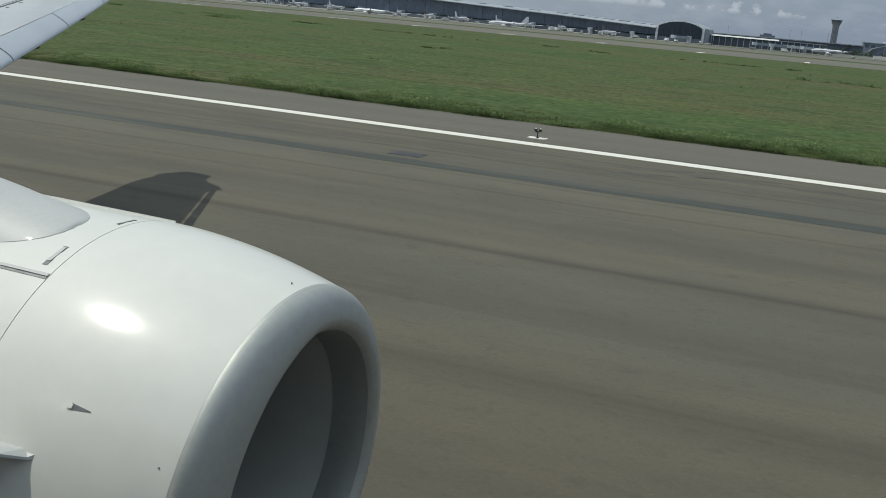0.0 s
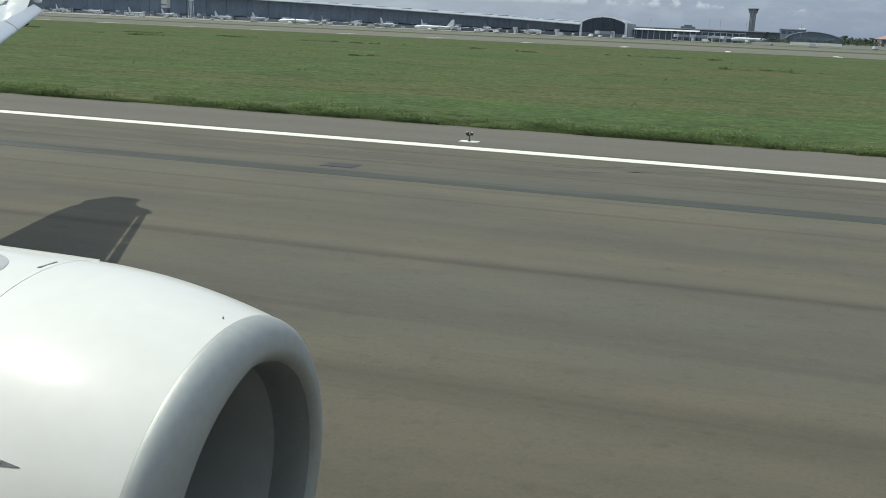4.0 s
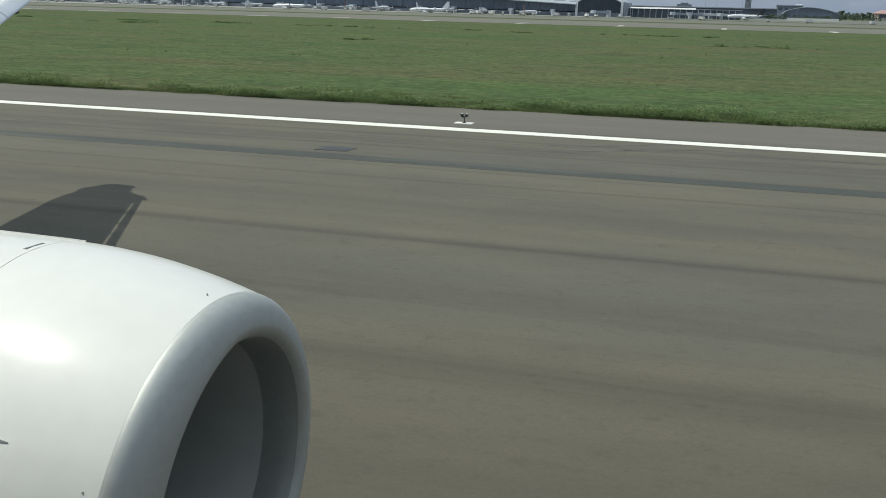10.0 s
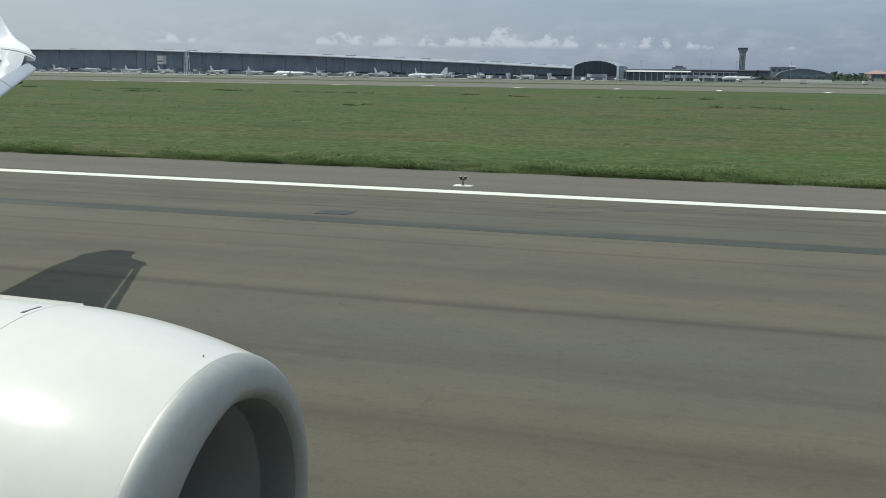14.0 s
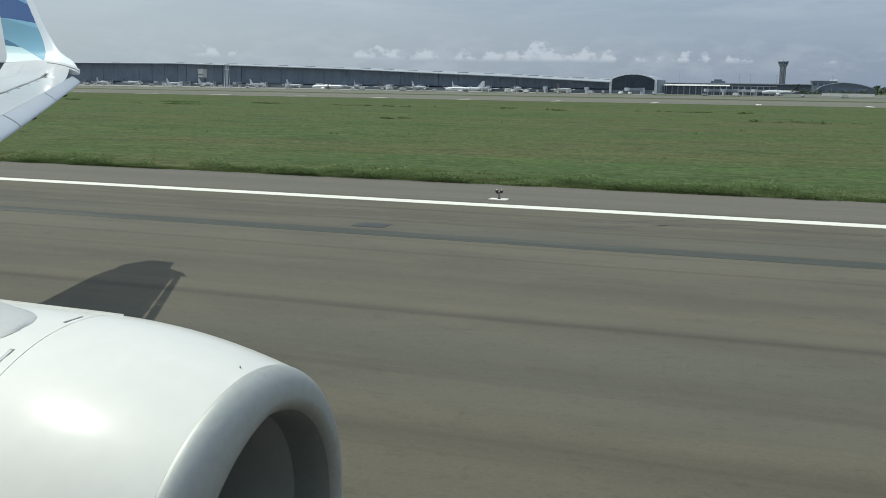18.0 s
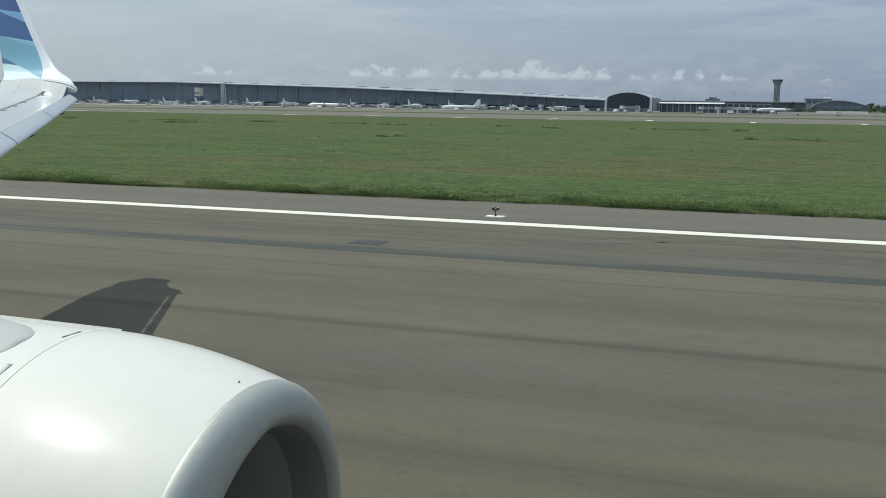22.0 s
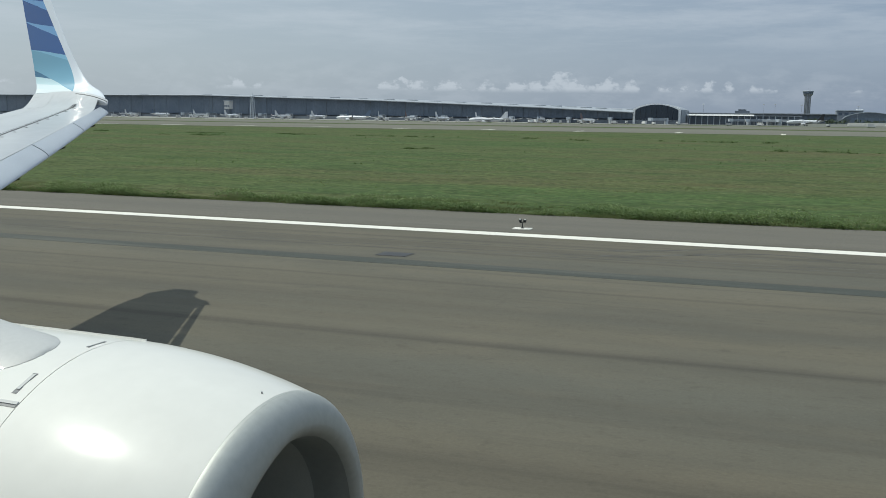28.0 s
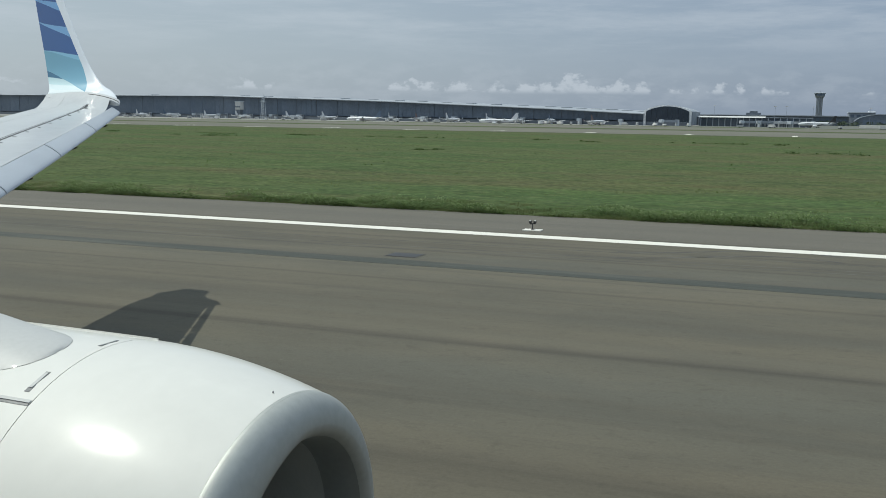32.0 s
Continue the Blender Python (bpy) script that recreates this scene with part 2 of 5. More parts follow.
RUBBER = (0.035, 0.034, 0.034)
M_RUNWAY = layered("runway_asphalt", 0.85, (0.1061, 0.096, 0.0703), [
    ((0.1183, 0.102, 0.0712), (0.05, 0.16, 1), 1.0, 0.42, 0.66, 0.55),     # sandy wash
    ((0.0816, 0.083, 0.0693), (0.03, 0.28, 1), 1.0, 0.46, 0.66, 0.6),      # long grey-green bands
    ((0.0755, 0.068, 0.0513), (0.010, 0.42, 1), 1.0, 0.50, 0.68, 0.5),     # broad rubber bands
    ((0.0714, 0.068, 0.0541), (0.22, 0.50, 1), 1.0, 0.46, 0.66, 0.55),     # uneven mottling
    ((0.1244, 0.108, 0.0779), (0.35, 0.9, 1), 1.0, 0.55, 0.72, 0.4),       # pale brown patches
    ((0.0510, 0.047, 0.0380), (0.020, 1.1, 1), 1.0, 0.58, 0.70, 0.45),     # tyre streaks
    ((0.0530, 0.049, 0.0399), (0.030, 3.6, 1), 1.0, 0.61, 0.72, 0.35),     # fine tyre streaks
    ((0.0612, 0.056, 0.0427), (2.6, 3.4, 1), 1.0, 0.57, 0.72, 0.5),        # blotches
    ((0.0592, 0.054, 0.0408), (6.0, 8.0, 1), 1.0, 0.55, 0.70, 0.35),       # coarse aggregate
    ((0.1734, 0.16, 0.1283), (11.0, 13.0, 1), 1.0, 0.62, 0.74, 0.3),        # pale chips
], bump=0.2, bump_scale=50.0, fine=20.0, fine_amount=0.07, streaks=[
    ((0.0592, 0.052, 0.0380), 5.5, 3.6, 0.50, 0.7),      # rubber film of the wheel lanes
    ((0.0408, 0.036, 0.0276), 9.15, 0.42, 0.55, 0.35),
    ((0.0530, 0.047, 0.0351), 11.6, 0.55, 0.35, 0.1),
    ((0.0388, 0.035, 0.0276), 14.40, 0.17, 0.62, 0.55),
    ((0.1306, 0.120, 0.0893), 15.05, 0.36, 0.40, 0.5),
    ((0.0571, 0.052, 0.0408), 17.2, 0.40, 0.30, 0.0),
    ((0.0428, 0.039, 0.0304), 19.60, 0.11, 0.60, 0.3),
    ((0.1204, 0.112, 0.0874), 20.6, 0.5, 0.35, 0.3),
    ((0.0469, 0.042, 0.0323), 24.15, 0.12, 0.62, 0.35),
    ((0.0592, 0.053, 0.0418), 25.3, 0.30, 0.40, 0.1),
    ((0.0510, 0.047, 0.0370), 26.6, 0.16, 0.50, 0.2),
])
M_SHOULDER = layered("shoulder_asphalt", 0.88, (0.118, 0.110, 0.090), [
    ((0.085, 0.081, 0.069), (0.03, 0.9, 1), 1.0, 0.45, 0.70, 0.7),
    ((0.15, 0.14, 0.12), (0.05, 1.2, 1), 1.0, 0.55, 0.78, 0.5),
], bump=0.35, bump_scale=60.0, fine=12.0, fine_amount=0.10)
M_REPAIR = layered("repair_asphalt", 0.8, (0.047, 0.052, 0.044), [
    ((0.092, 0.092, 0.077), (0.12, 1.4, 1), 1.0, 0.50, 0.66, 0.65),
    ((0.052, 0.056, 0.048), (0.05, 2.0, 1), 1.0, 0.5, 0.7, 0.5),
    ((0.080, 0.080, 0.068), (0.5, 4.0, 1), 1.0, 0.52, 0.68, 0.5),
], fine=18.0)
M_LINE = layered("white_marking", 0.7, (0.66, 0.64, 0.575), [
    ((0.52, 0.50, 0.46), (0.5, 2.0, 1), 1.2, 0.55, 0.75, 0.5),
    ((0.30, 0.29, 0.27), (1.5, 3.0, 1), 2.0, 0.68, 0.80, 0.4),
], fine=9.0, fine_amount=0.06)
M_WORN = layered("worn_white_marking", 0.75, (0.62, 0.59, 0.52), [
    ((0.40, 0.38, 0.34), (0.1, 3.0, 1), 1.0, 0.5, 0.7, 0.7),
    (RUBBER, (0.01, 4.0, 1), 1.0, 0.60, 0.72, 0.7),
], fine=9.0)
M_YELLOW = layered("yellow_marking", 0.7, (0.62, 0.40, 0.08), [
    ((0.42, 0.30, 0.10), (0.5, 1.5, 1), 1.0, 0.5, 0.72, 0.6)], fine=9.0)
M_GRASS = layered("airfield_grass", 0.95, (0.064, 0.086, 0.032), [
    ((0.096, 0.088, 0.045), (0.014, 0.045, 1), 1.0, 0.45, 0.62, 0.45),   # dry swathes
    ((0.047, 0.084, 0.027), (0.022, 0.080, 1), 1.0, 0.46, 0.60, 0.7),    # lush swathes
    ((0.098, 0.074, 0.043), (0.022, 0.12, 1), 1.0, 0.50, 0.64, 0.45),    # thin soil
    ((0.075, 0.112, 0.036), (0.030, 0.16, 1), 1.0, 0.52, 0.66, 0.35),     # fresh growth
    ((0.039, 0.060, 0.022), (0.10, 0.36, 1), 1.0, 0.52, 0.66, 0.6),      # dark clumps
    ((0.110, 0.126, 0.055), (0.28, 1.1, 1), 1.0, 0.53, 0.70, 0.6),       # pale drifts
    ((0.035, 0.053, 0.018), (0.26, 0.9, 1), 1.0, 0.54, 0.68, 0.6),       # dark drifts
    ((0.118, 0.132, 0.059), (0.9, 1.6, 1), 1.0, 0.55, 0.70, 0.5),        # pale tips
    ((0.031, 0.047, 0.015), (1.3, 1.8, 1), 1.0, 0.54, 0.68, 0.6),        # shaded gaps
], bump=1.0, bump_scale=2.5, spec=0.1, fine=3.0, fine_amount=0.3)
M_CONCRETE = layered("apron_concrete", 0.8, (0.25, 0.245, 0.225), [
    ((0.18, 0.18, 0.162), (0.01, 0.05, 1), 1.0, 0.45, 0.65, 0.8),
    ((0.27, 0.26, 0.235), (0.02, 0.06, 1), 1.0, 0.5, 0.7, 0.6)], fine=0.4)
M_OLDAPRON = layered("weathered_apron_asphalt", 0.85, (0.125, 0.128, 0.108), [
    ((0.085, 0.092, 0.075), (0.01, 0.03, 1), 1.0, 0.45, 0.65, 0.8),
    ((0.17, 0.168, 0.15), (0.012, 0.05, 1), 1.0, 0.54, 0.7, 0.6)], fine=0.4)
M_TAXI = layered("taxiway_asphalt", 0.85, (0.132, 0.127, 0.100), [
    ((0.098, 0.098, 0.080), (0.006, 0.05, 1), 1.0, 0.45, 0.65, 0.85),
    ((0.165, 0.158, 0.132), (0.01, 0.09, 1), 1.0, 0.5, 0.7, 0.6),
    ((0.075, 0.085, 0.045), (0.012, 0.10, 1), 1.0, 0.56, 0.68, 0.7)], fine=0.5)

M_TRACK = layered("tyre_mark_rubber", 0.85, (0.062, 0.060, 0.054), [((0.11, 0.105, 0.09), (0.6, 2.0, 1), 1.5, 0.45, 0.62, 0.9)], fine=20.0)
M_WHITE = material("white_aircraft_paint", (0.625, 0.62, 0.585), 0.5, alt=(0.595, 0.59, 0.555), scale=0.8, amount=0.6, fine=9.0, fine_amount=0.02, coat=0.6, coat_rough=0.14, spec=0.3)
M_FAIRING = material("light_grey_fairing_paint", (0.43, 0.435, 0.43), 0.5, alt=(0.40, 0.405, 0.40), scale=1.5, amount=0.6, fine_amount=0.03, coat=0.08)
M_WING = material("grey_wing_paint", (0.45, 0.465, 0.475), 0.38, alt=(0.39, 0.405, 0.42), scale=1.2, stretch=(1, 0.3, 1), amount=0.7, fine=12.0, fine_amount=0.04, coat=0.2)
M_SLAT = material("bare_slat_metal", (0.46, 0.49, 0.53), 0.36, metal=0.3, alt=(0.40, 0.43, 0.47), scale=1.0, amount=0.5, fine_amount=0.04)
M_LIP = material("grey_inlet_lip", (0.44, 0.452, 0.43), 0.55, metal=0.55, alt=(0.40, 0.41, 0.39), scale=2.5, amount=0.6, fine=25.0, fine_amount=0.05)
M_DUCT = material("inlet_duct_lining", (0.46, 0.47, 0.45), 0.6, alt=(0.40, 0.41, 0.39), scale=3.0, amount=0.7, fine=80.0, fine_amount=0.04)
M_THROAT = material("dull_throat_metal", (0.33, 0.34, 0.325), 0.55, metal=0.5, alt=(0.28, 0.29, 0.28), scale=2.5, amount=0.6, fine=25.0, fine_amount=0.05)
M_LATCH = material("grey_latch_metal", (0.16, 0.165, 0.17), 0.5, metal=0.4)
M_DARK = material("dark_seal_and_fan_shade", (0.03, 0.03, 0.032), 0.6, fine_amount=0.1)
M_METAL = material("steel_fitting", (0.35, 0.35, 0.36), 0.4, metal=0.8)
M_TYRE = material("tyre_rubber", (0.02, 0.02, 0.021), 0.8, bump=0.2)
M_FAN = material("titanium_fan_blade", (0.10, 0.10, 0.105), 0.4, metal=0.8)
M_CABIN = material("cabin_lining", (0.35, 0.35, 0.34), 0.8)
M_PLATE = material("painted_concrete_plinth", (0.72, 0.70, 0.64), 0.8, alt=(0.55, 0.53, 0.48), scale=5.0)
# tinted glass, its colour lifted to carry the haze of distance
M_GLASSDARK = material("haze_paled_facade_glass", (0.120, 0.152, 0.200), 0.35, alt=(0.145, 0.178, 0.225), scale=0.05, amount=1.0, fine=0.4, fine_amount=0.1, random_tint=0.08, spec=0.2)
M_PAVGLASS = material("dark_pavilion_glass", (0.032, 0.042, 0.058), 0.4, alt=(0.045, 0.056, 0.072), scale=0.1, amount=0.8, spec=0.15)
M_ROOF = material("pale_metal_roof", (0.31, 0.335, 0.365), 0.5, alt=(0.26, 0.285, 0.32), scale=0.02, amount=0.8, fine=0.3, fine_amount=0.08)
M_FRAME = material("pale_steel_frame", (0.52, 0.56, 0.60), 0.5, fine=0.5)
M_ARCH = material("white_arch_cladding", (0.80, 0.81, 0.83), 0.5, fine=0.5)
M_WALLGREY = material("grey_cladding", (0.30, 0.33, 0.37), 0.7, scale=0.1, fine=0.6)
# dark cladding with distance haze mixed into its colour
M_WALLDARK = material("haze_paled_dark_cladding", (0.125, 0.148, 0.18), 0.6, scale=0.05, fine=0.4)
M_CONCWALL = material("weathered_concrete_wall", (0.25, 0.26, 0.275), 0.8, scale=0.2, fine=0.6)
M_RED = material("red_clay_roof_tile", (0.36, 0.235, 0.22), 0.8, alt=(0.30, 0.20, 0.19), scale=0.1, fine=0.8)
M_CREAM = material("cream_wall", (0.50, 0.46, 0.40), 0.8, scale=0.1, fine=0.5)
M_LEAF = material("tree_foliage", (0.065, 0.088, 0.055), 0.9, alt=(0.045, 0.065, 0.04), scale=0.4, fine=1.5, fine_amount=0.3)


def leafy(name, base, alt, scale, fine):
    """Thin leaves: half the light is scattered back, half shines through."""
    m = material(name, base, 0.85, alt=alt, scale=scale, amount=1.0, fine=fine, fine_amount=0.3, spec=0.1)
    n, l = m.node_tree.nodes, m.node_tree.links
    b = n["Principled BSDF"]
    tr, mix = n.new("ShaderNodeBsdfTranslucent"), n.new("ShaderNodeMixShader")
    mix.inputs[0].default_value = 0.5
    l.new(b.inputs["Base Color"].links[0].from_socket, tr.inputs["Color"])
    l.new(b.outputs[0], mix.inputs[1])
    l.new(tr.outputs[0], mix.inputs[2])
    l.new(mix.outputs[0], n["Material Output"].inputs["Surface"])
    return m


M_BLADE = leafy("grass_blades", (0.105, 0.138, 0.050), (0.150, 0.162, 0.072), 0.35, 2.5)
M_WEED = leafy("weed_leaves", (0.076, 0.122, 0.042), (0.122, 0.168, 0.066), 0.8, 4.0)
M_CLUMP = leafy("dark_weed_leaves", (0.060, 0.098, 0.034), (0.095, 0.130, 0.050), 0.8, 4.0)
M_PALELEAF = leafy("pale_weed_leaves", (0.23, 0.29, 0.14), (0.16, 0.22, 0.09), 0.8, 4.0)
M_BLUE = material("blue_tail_paint", (0.10, 0.14, 0.20), 0.4)
M_REDPAINT = material("red_tail_paint", (0.17, 0.12, 0.115), 0.4)
M_TRUCK = material("service_vehicle_paint", (0.62, 0.62, 0.60), 0.4, random_tint=0.3)
M_JET = material("white_airliner_paint", (0.70, 0.71, 0.72), 0.4, coat=0.3, fine_amount=0.03)
M_LAMP = material("lamp_glass", (0.75, 0.75, 0.70), 0.15)


def winglet_paint():
    """White winglet with slanting blue and turquoise feather bands."""
    m = bpy.data.materials.new("winglet_feather_paint")
    m.use_nodes = True
    n, l = m.node_tree.nodes, m.node_tree.links
    b = n["Principled BSDF"]
    b.inputs["Roughness"].default_value, b.inputs["Coat Weight"].default_value, b.inputs["Coat Roughness"].default_value = 0.25, 1.0, 0.20
    co = n.new("ShaderNodeTexCoord")
    sep = n.new("ShaderNodeSeparateXYZ")
    l.new(co.outputs["Object"], sep.inputs[0])

    def calc(op, a, c):
        k = n.new("ShaderNodeMath")
        k.operation = op
        for i, v in enumerate((a, c)):
            if isinstance(v, (int, float)):
                k.inputs[i].default_value = v
            else:
                l.new(v, k.inputs[i])
        return k.outputs[0]

    x, z = sep.outputs["X"], sep.outputs["Z"]
    # distance ahead of the trailing edge, which leans aft going up
    chord = calc("SUBTRACT", x, calc("ADD", calc("MULTIPLY", calc("SUBTRACT", z, 4.0), -0.43), -14.10))
    nz = n.new("ShaderNodeTexNoise")
    nz.inputs["Scale"].default_value = 1.2
    l.new(co.outputs["Object"], nz.inputs["Vector"])
    level = calc("ADD", z, calc("MULTIPLY", calc("SUBTRACT", nz.outputs["Fac"], 0.5), 0.10))
    colour = None
    bands = (  # lower edge at the trailing edge, slope along the chord, colour
        (4.12, -0.02, (0.64, 0.74, 0.76)), (4.22, -0.05, (0.50, 0.67, 0.70)), (4.36, -0.10, (0.04, 0.14, 0.24)), (4.49, -0.42, (0.17, 0.37, 0.49)),
        (4.90, -0.22, (0.24, 0.48, 0.64)), (4.90, -0.11, (0.035, 0.10, 0.28)), (5.48, -0.41, (0.18, 0.36, 0.60)), (5.48, -0.17, (0.03, 0.085, 0.25)),
        (5.97, -0.42, (0.16, 0.33, 0.58)), (5.97, -0.15, (0.03, 0.08, 0.24)))
    for low, slope, tint in bands:
        edge = calc("ADD", calc("MULTIPLY", chord, slope), low)
        f = calc("GREATER_THAN", level, edge)
        mix = n.new("ShaderNodeMix")
        mix.data_type = "RGBA"
        l.new(f, mix.inputs[0])
        if colour is None:
            mix.inputs[6].default_value = (0.72, 0.78, 0.78, 1)
        else:
            l.new(colour, mix.inputs[6])
        mix.inputs[7].default_value = (*tint, 1)
        colour = mix.outputs[2]
    # unpainted leading-edge strip
    lead = calc("ADD", calc("MULTIPLY", calc("SUBTRACT", z, 4.0), -0.653), -13.05)
    front = calc("GREATER_THAN", x, lead)
    mix = n.new("ShaderNodeMix")
    mix.data_type = "RGBA"
    l.new(front, mix.inputs[0])
    l.new(colour, mix.inputs[6])
    mix.inputs[7].default_value = (0.70, 0.73, 0.76, 1)
    l.new(mix.outputs[2], b.inputs["Base Color"])
    return m


M_WINGLET = winglet_paint()

# ---------------------------------------------------------------- mesh helpers
def eased(rows, n):
    """n rows to each gap between the given rows of numbers, on a curve through them all."""
    out = []
    for i in range(len(rows) - 1):
        p = [rows[min(max(i + k, 0), len(rows) - 1)] for k in (-1, 0, 1, 2)]
        for j in range(n):
            t = j / n
            out.append([0.5 * (2 * b + (c - a) * t + (2 * a - 5 * b + 4 * c - d) * t * t + (3 * b - a - 3 * c + d) * t ** 3) for a, b, c, d in zip(*p)])
    return out + [list(rows[-1])]


def part(name, bm, mat, parent=None, label="", smooth=False, kind="", category=""):
    """Links a bmesh as one mesh object, under parent if given."""
    me = bpy.data.meshes.new(name)
    bmesh.ops.recalc_face_normals(bm, faces=bm.faces)
    bm.to_mesh(me)
    bm.free()
    me.materials.append(mat)
    if smooth:
        me.polygons.foreach_set("use_smooth", [True] * len(me.polygons))
        me.set_sharp_from_angle(angle=radians(38))
    ob = new(name, me)
    if parent is not None:
        ob.parent = parent
    return tagged(ob, label, category, "", kind)


def thing(name, at, label, category, group="", turn=0.0):
    """An Empty at a thing's base that carries its parts."""
    ob = new(name)
    ob.empty_display_size = 0.2
    ob.matrix_basis = pose(*at, 0, 0, turn)
    return tagged(ob, label, category, group)


def add_box(bm, x0, x1, y0, y1, z0, z1, bevel=0.0):
    r = bmesh.ops.create_cube(bm, size=1.0, matrix=Matrix.Translation(((x0 + x1) / 2, (y0 + y1) / 2, (z0 + z1) / 2)) @ Matrix.Diagonal((x1 - x0, y1 - y0, z1 - z0, 1)))
    if bevel:
        edges = list({e for v in r["verts"] for e in v.link_edges})
        bmesh.ops.bevel(bm, geom=edges, offset=bevel, segments=2, affect="EDGES")
    return r["verts"]


def box(x0, x1, y0, y1, z0, z1, bevel=0.0):
    bm = bmesh.new()
    add_box(bm, x0, x1, y0, y1, z0, z1, bevel)
    return bm


def add_tube(bm, a, b, r0, r1=None, n=10):
    """A tapered closed rod from a to b."""
    a, b = Vector(a), Vector(b)
    r1 = r0 if r1 is None else r1
    m = Matrix.Translation((a + b) / 2) @ (b - a).to_track_quat("Z", "Y").to_matrix().to_4x4()
    bmesh.ops.create_cone(bm, cap_ends=True, segments=n, radius1=r0, radius2=max(r1, 0.0005), depth=(b - a).length, matrix=m)


def tube(a, b, r0, r1=None, n=10):
    bm = bmesh.new()
    add_tube(bm, a, b, r0, r1, n)
    return bm


def add_loft(bm, rings, close=True, caps=True):
    """Skins rings of equally many points."""
    rows = [[bm.verts.new(p) for p in ring] for ring in rings]
    n = len(rows[0])
    for a, b in zip(rows, rows[1:]):
        for k in range(n if close else n - 1):
            q = (a[k], a[(k + 1) % n], b[(k + 1) % n], b[k])
            try:
                bm.faces.new(q)
            except ValueError:
                pass
    if caps and close:
        for row in (rows[0], rows[-1]):
            try:
                bm.faces.new(row)
            except ValueError:
                pass
    return rows


def loft(rings, close=True, caps=True):
    bm = bmesh.new()
    add_loft(bm, rings, close, caps)
    bmesh.ops.remove_doubles(bm, verts=bm.verts, dist=0.0002)
    return bm


def add_prism(bm, outline, z0, z1):
    """Extrudes a flat outline of (x, y) from z0 to z1."""
    lo = [bm.verts.new((x, y, z0)) for x, y in outline]
    hi = [bm.verts.new((x, y, z1)) for x, y in outline]
    bm.faces.new(lo[::-1])
    bm.faces.new(hi)
    for k in range(len(outline)):
        j = (k + 1) % len(outline)
        bm.faces.new((lo[k], lo[j], hi[j], hi[k]))


def prism(outline, z0, z1):
    bm = bmesh.new()
    add_prism(bm, outline, z0, z1)
    return bm


def quads(name, verts, faces, mat, parent=None, smooth=False):
    me = bpy.data.meshes.new(name)
    me.from_pydata(verts, [], faces)
    me.materials.append(mat)
    if smooth:
        me.polygons.foreach_set("use_smooth", [True] * len(me.polygons))
    ob = new(name, me)
    if parent is not None:
        ob.parent = parent
    return ob


def structure(name, bm, mat, label):
    return part(name, bm, mat, None, label, kind="structure", category=name.split("_")[0])


# ---------------------------------------------------------------- ground and runway
EDGE = 28.1          # near side of the white edge line, from the window
GRASS = 34.85        # grass begins
CENTRE = -1.5        # runway centre line
AHEAD = 215.0      # the far side of the field lies this much further along the runway than its own origin
DROP = 4.5           # the field falls gently by this much towards the terminals


def fall(y):
    return -DROP * min(max((y - 500) / 420, 0.0), 1.0)


def falling(x0, x1, y0, y1, top):
    """A ground slab from y0 to y1 that follows the fall of the field."""
    ys = [y0] + [y for y in (500, 920) if y0 < y < y1] + [y1]
    return loft([[Vector((x, y, fall(y) + z)) for x, z in ((x0, top), (x1, top), (x1, top - 0.9), (x0, top - 0.9))] for y in ys])


structure("ground", falling(-4400, 4400, -4400, 4400, -0.03), M_GRASS, "green airfield grass reaching to the horizon")
structure("runway", box(-2600, 1500, CENTRE - 30.6, EDGE + 1.2, -0.6, 0.0), M_RUNWAY, "long worn grey-brown asphalt runway with tyre streaks")
structure("pavement_shoulder", box(-2600, 1500, EDGE + 1.2, GRASS, -0.6, -0.004), M_SHOULDER, "plain asphalt shoulder beside the runway edge line")
structure("pavement_shoulder_far_side", box(-2600, 1500, CENTRE - 37, CENTRE - 30.6, -0.6, -0.004), M_SHOULDER, "plain asphalt shoulder on the other runway side")
structure("trim_edge_line", box(-2600, 1500, EDGE + 0.07, EDGE + 0.78, -0.01, 0.006), M_LINE, "continuous white painted runway edge line")
structure("trim_edge_line_far_side", box(-2600, 1500, CENTRE - 30.3, CENTRE - 29.4, -0.01, 0.006), M_LINE, "continuous white painted runway edge line")
structure("trim_repair_strip", box(-900, 700, 21.55, 22.35, -0.01, 0.004), M_REPAIR, "narrow dark grey asphalt repair strip along the runway")
structure("road_taxiway", box(-2600, 1500, 232, 322, -0.5, -0.01), M_TAXI, "pale tan parallel taxiway across the grass")
structure("road_taxiway_inner", box(-2600, 1500, 352, 470, -0.5, -0.01), M_TAXI, "second pale taxiway nearer the apron")
structure("road_service", falling(-2600, 1500, 520, 590, -0.01), M_TAXI, "tan service road between grass strips")
structure("pavement_apron", falling(-2600, -345 + AHEAD, 640, 2050, -0.01), M_CONCRETE, "wide pale concrete apron in front of the long terminal")
structure("pavement_apron_old", falling(-345 + AHEAD, 1500, 640, 2050, -0.014), M_OLDAPRON, "dull weathered asphalt apron before the low terminal")


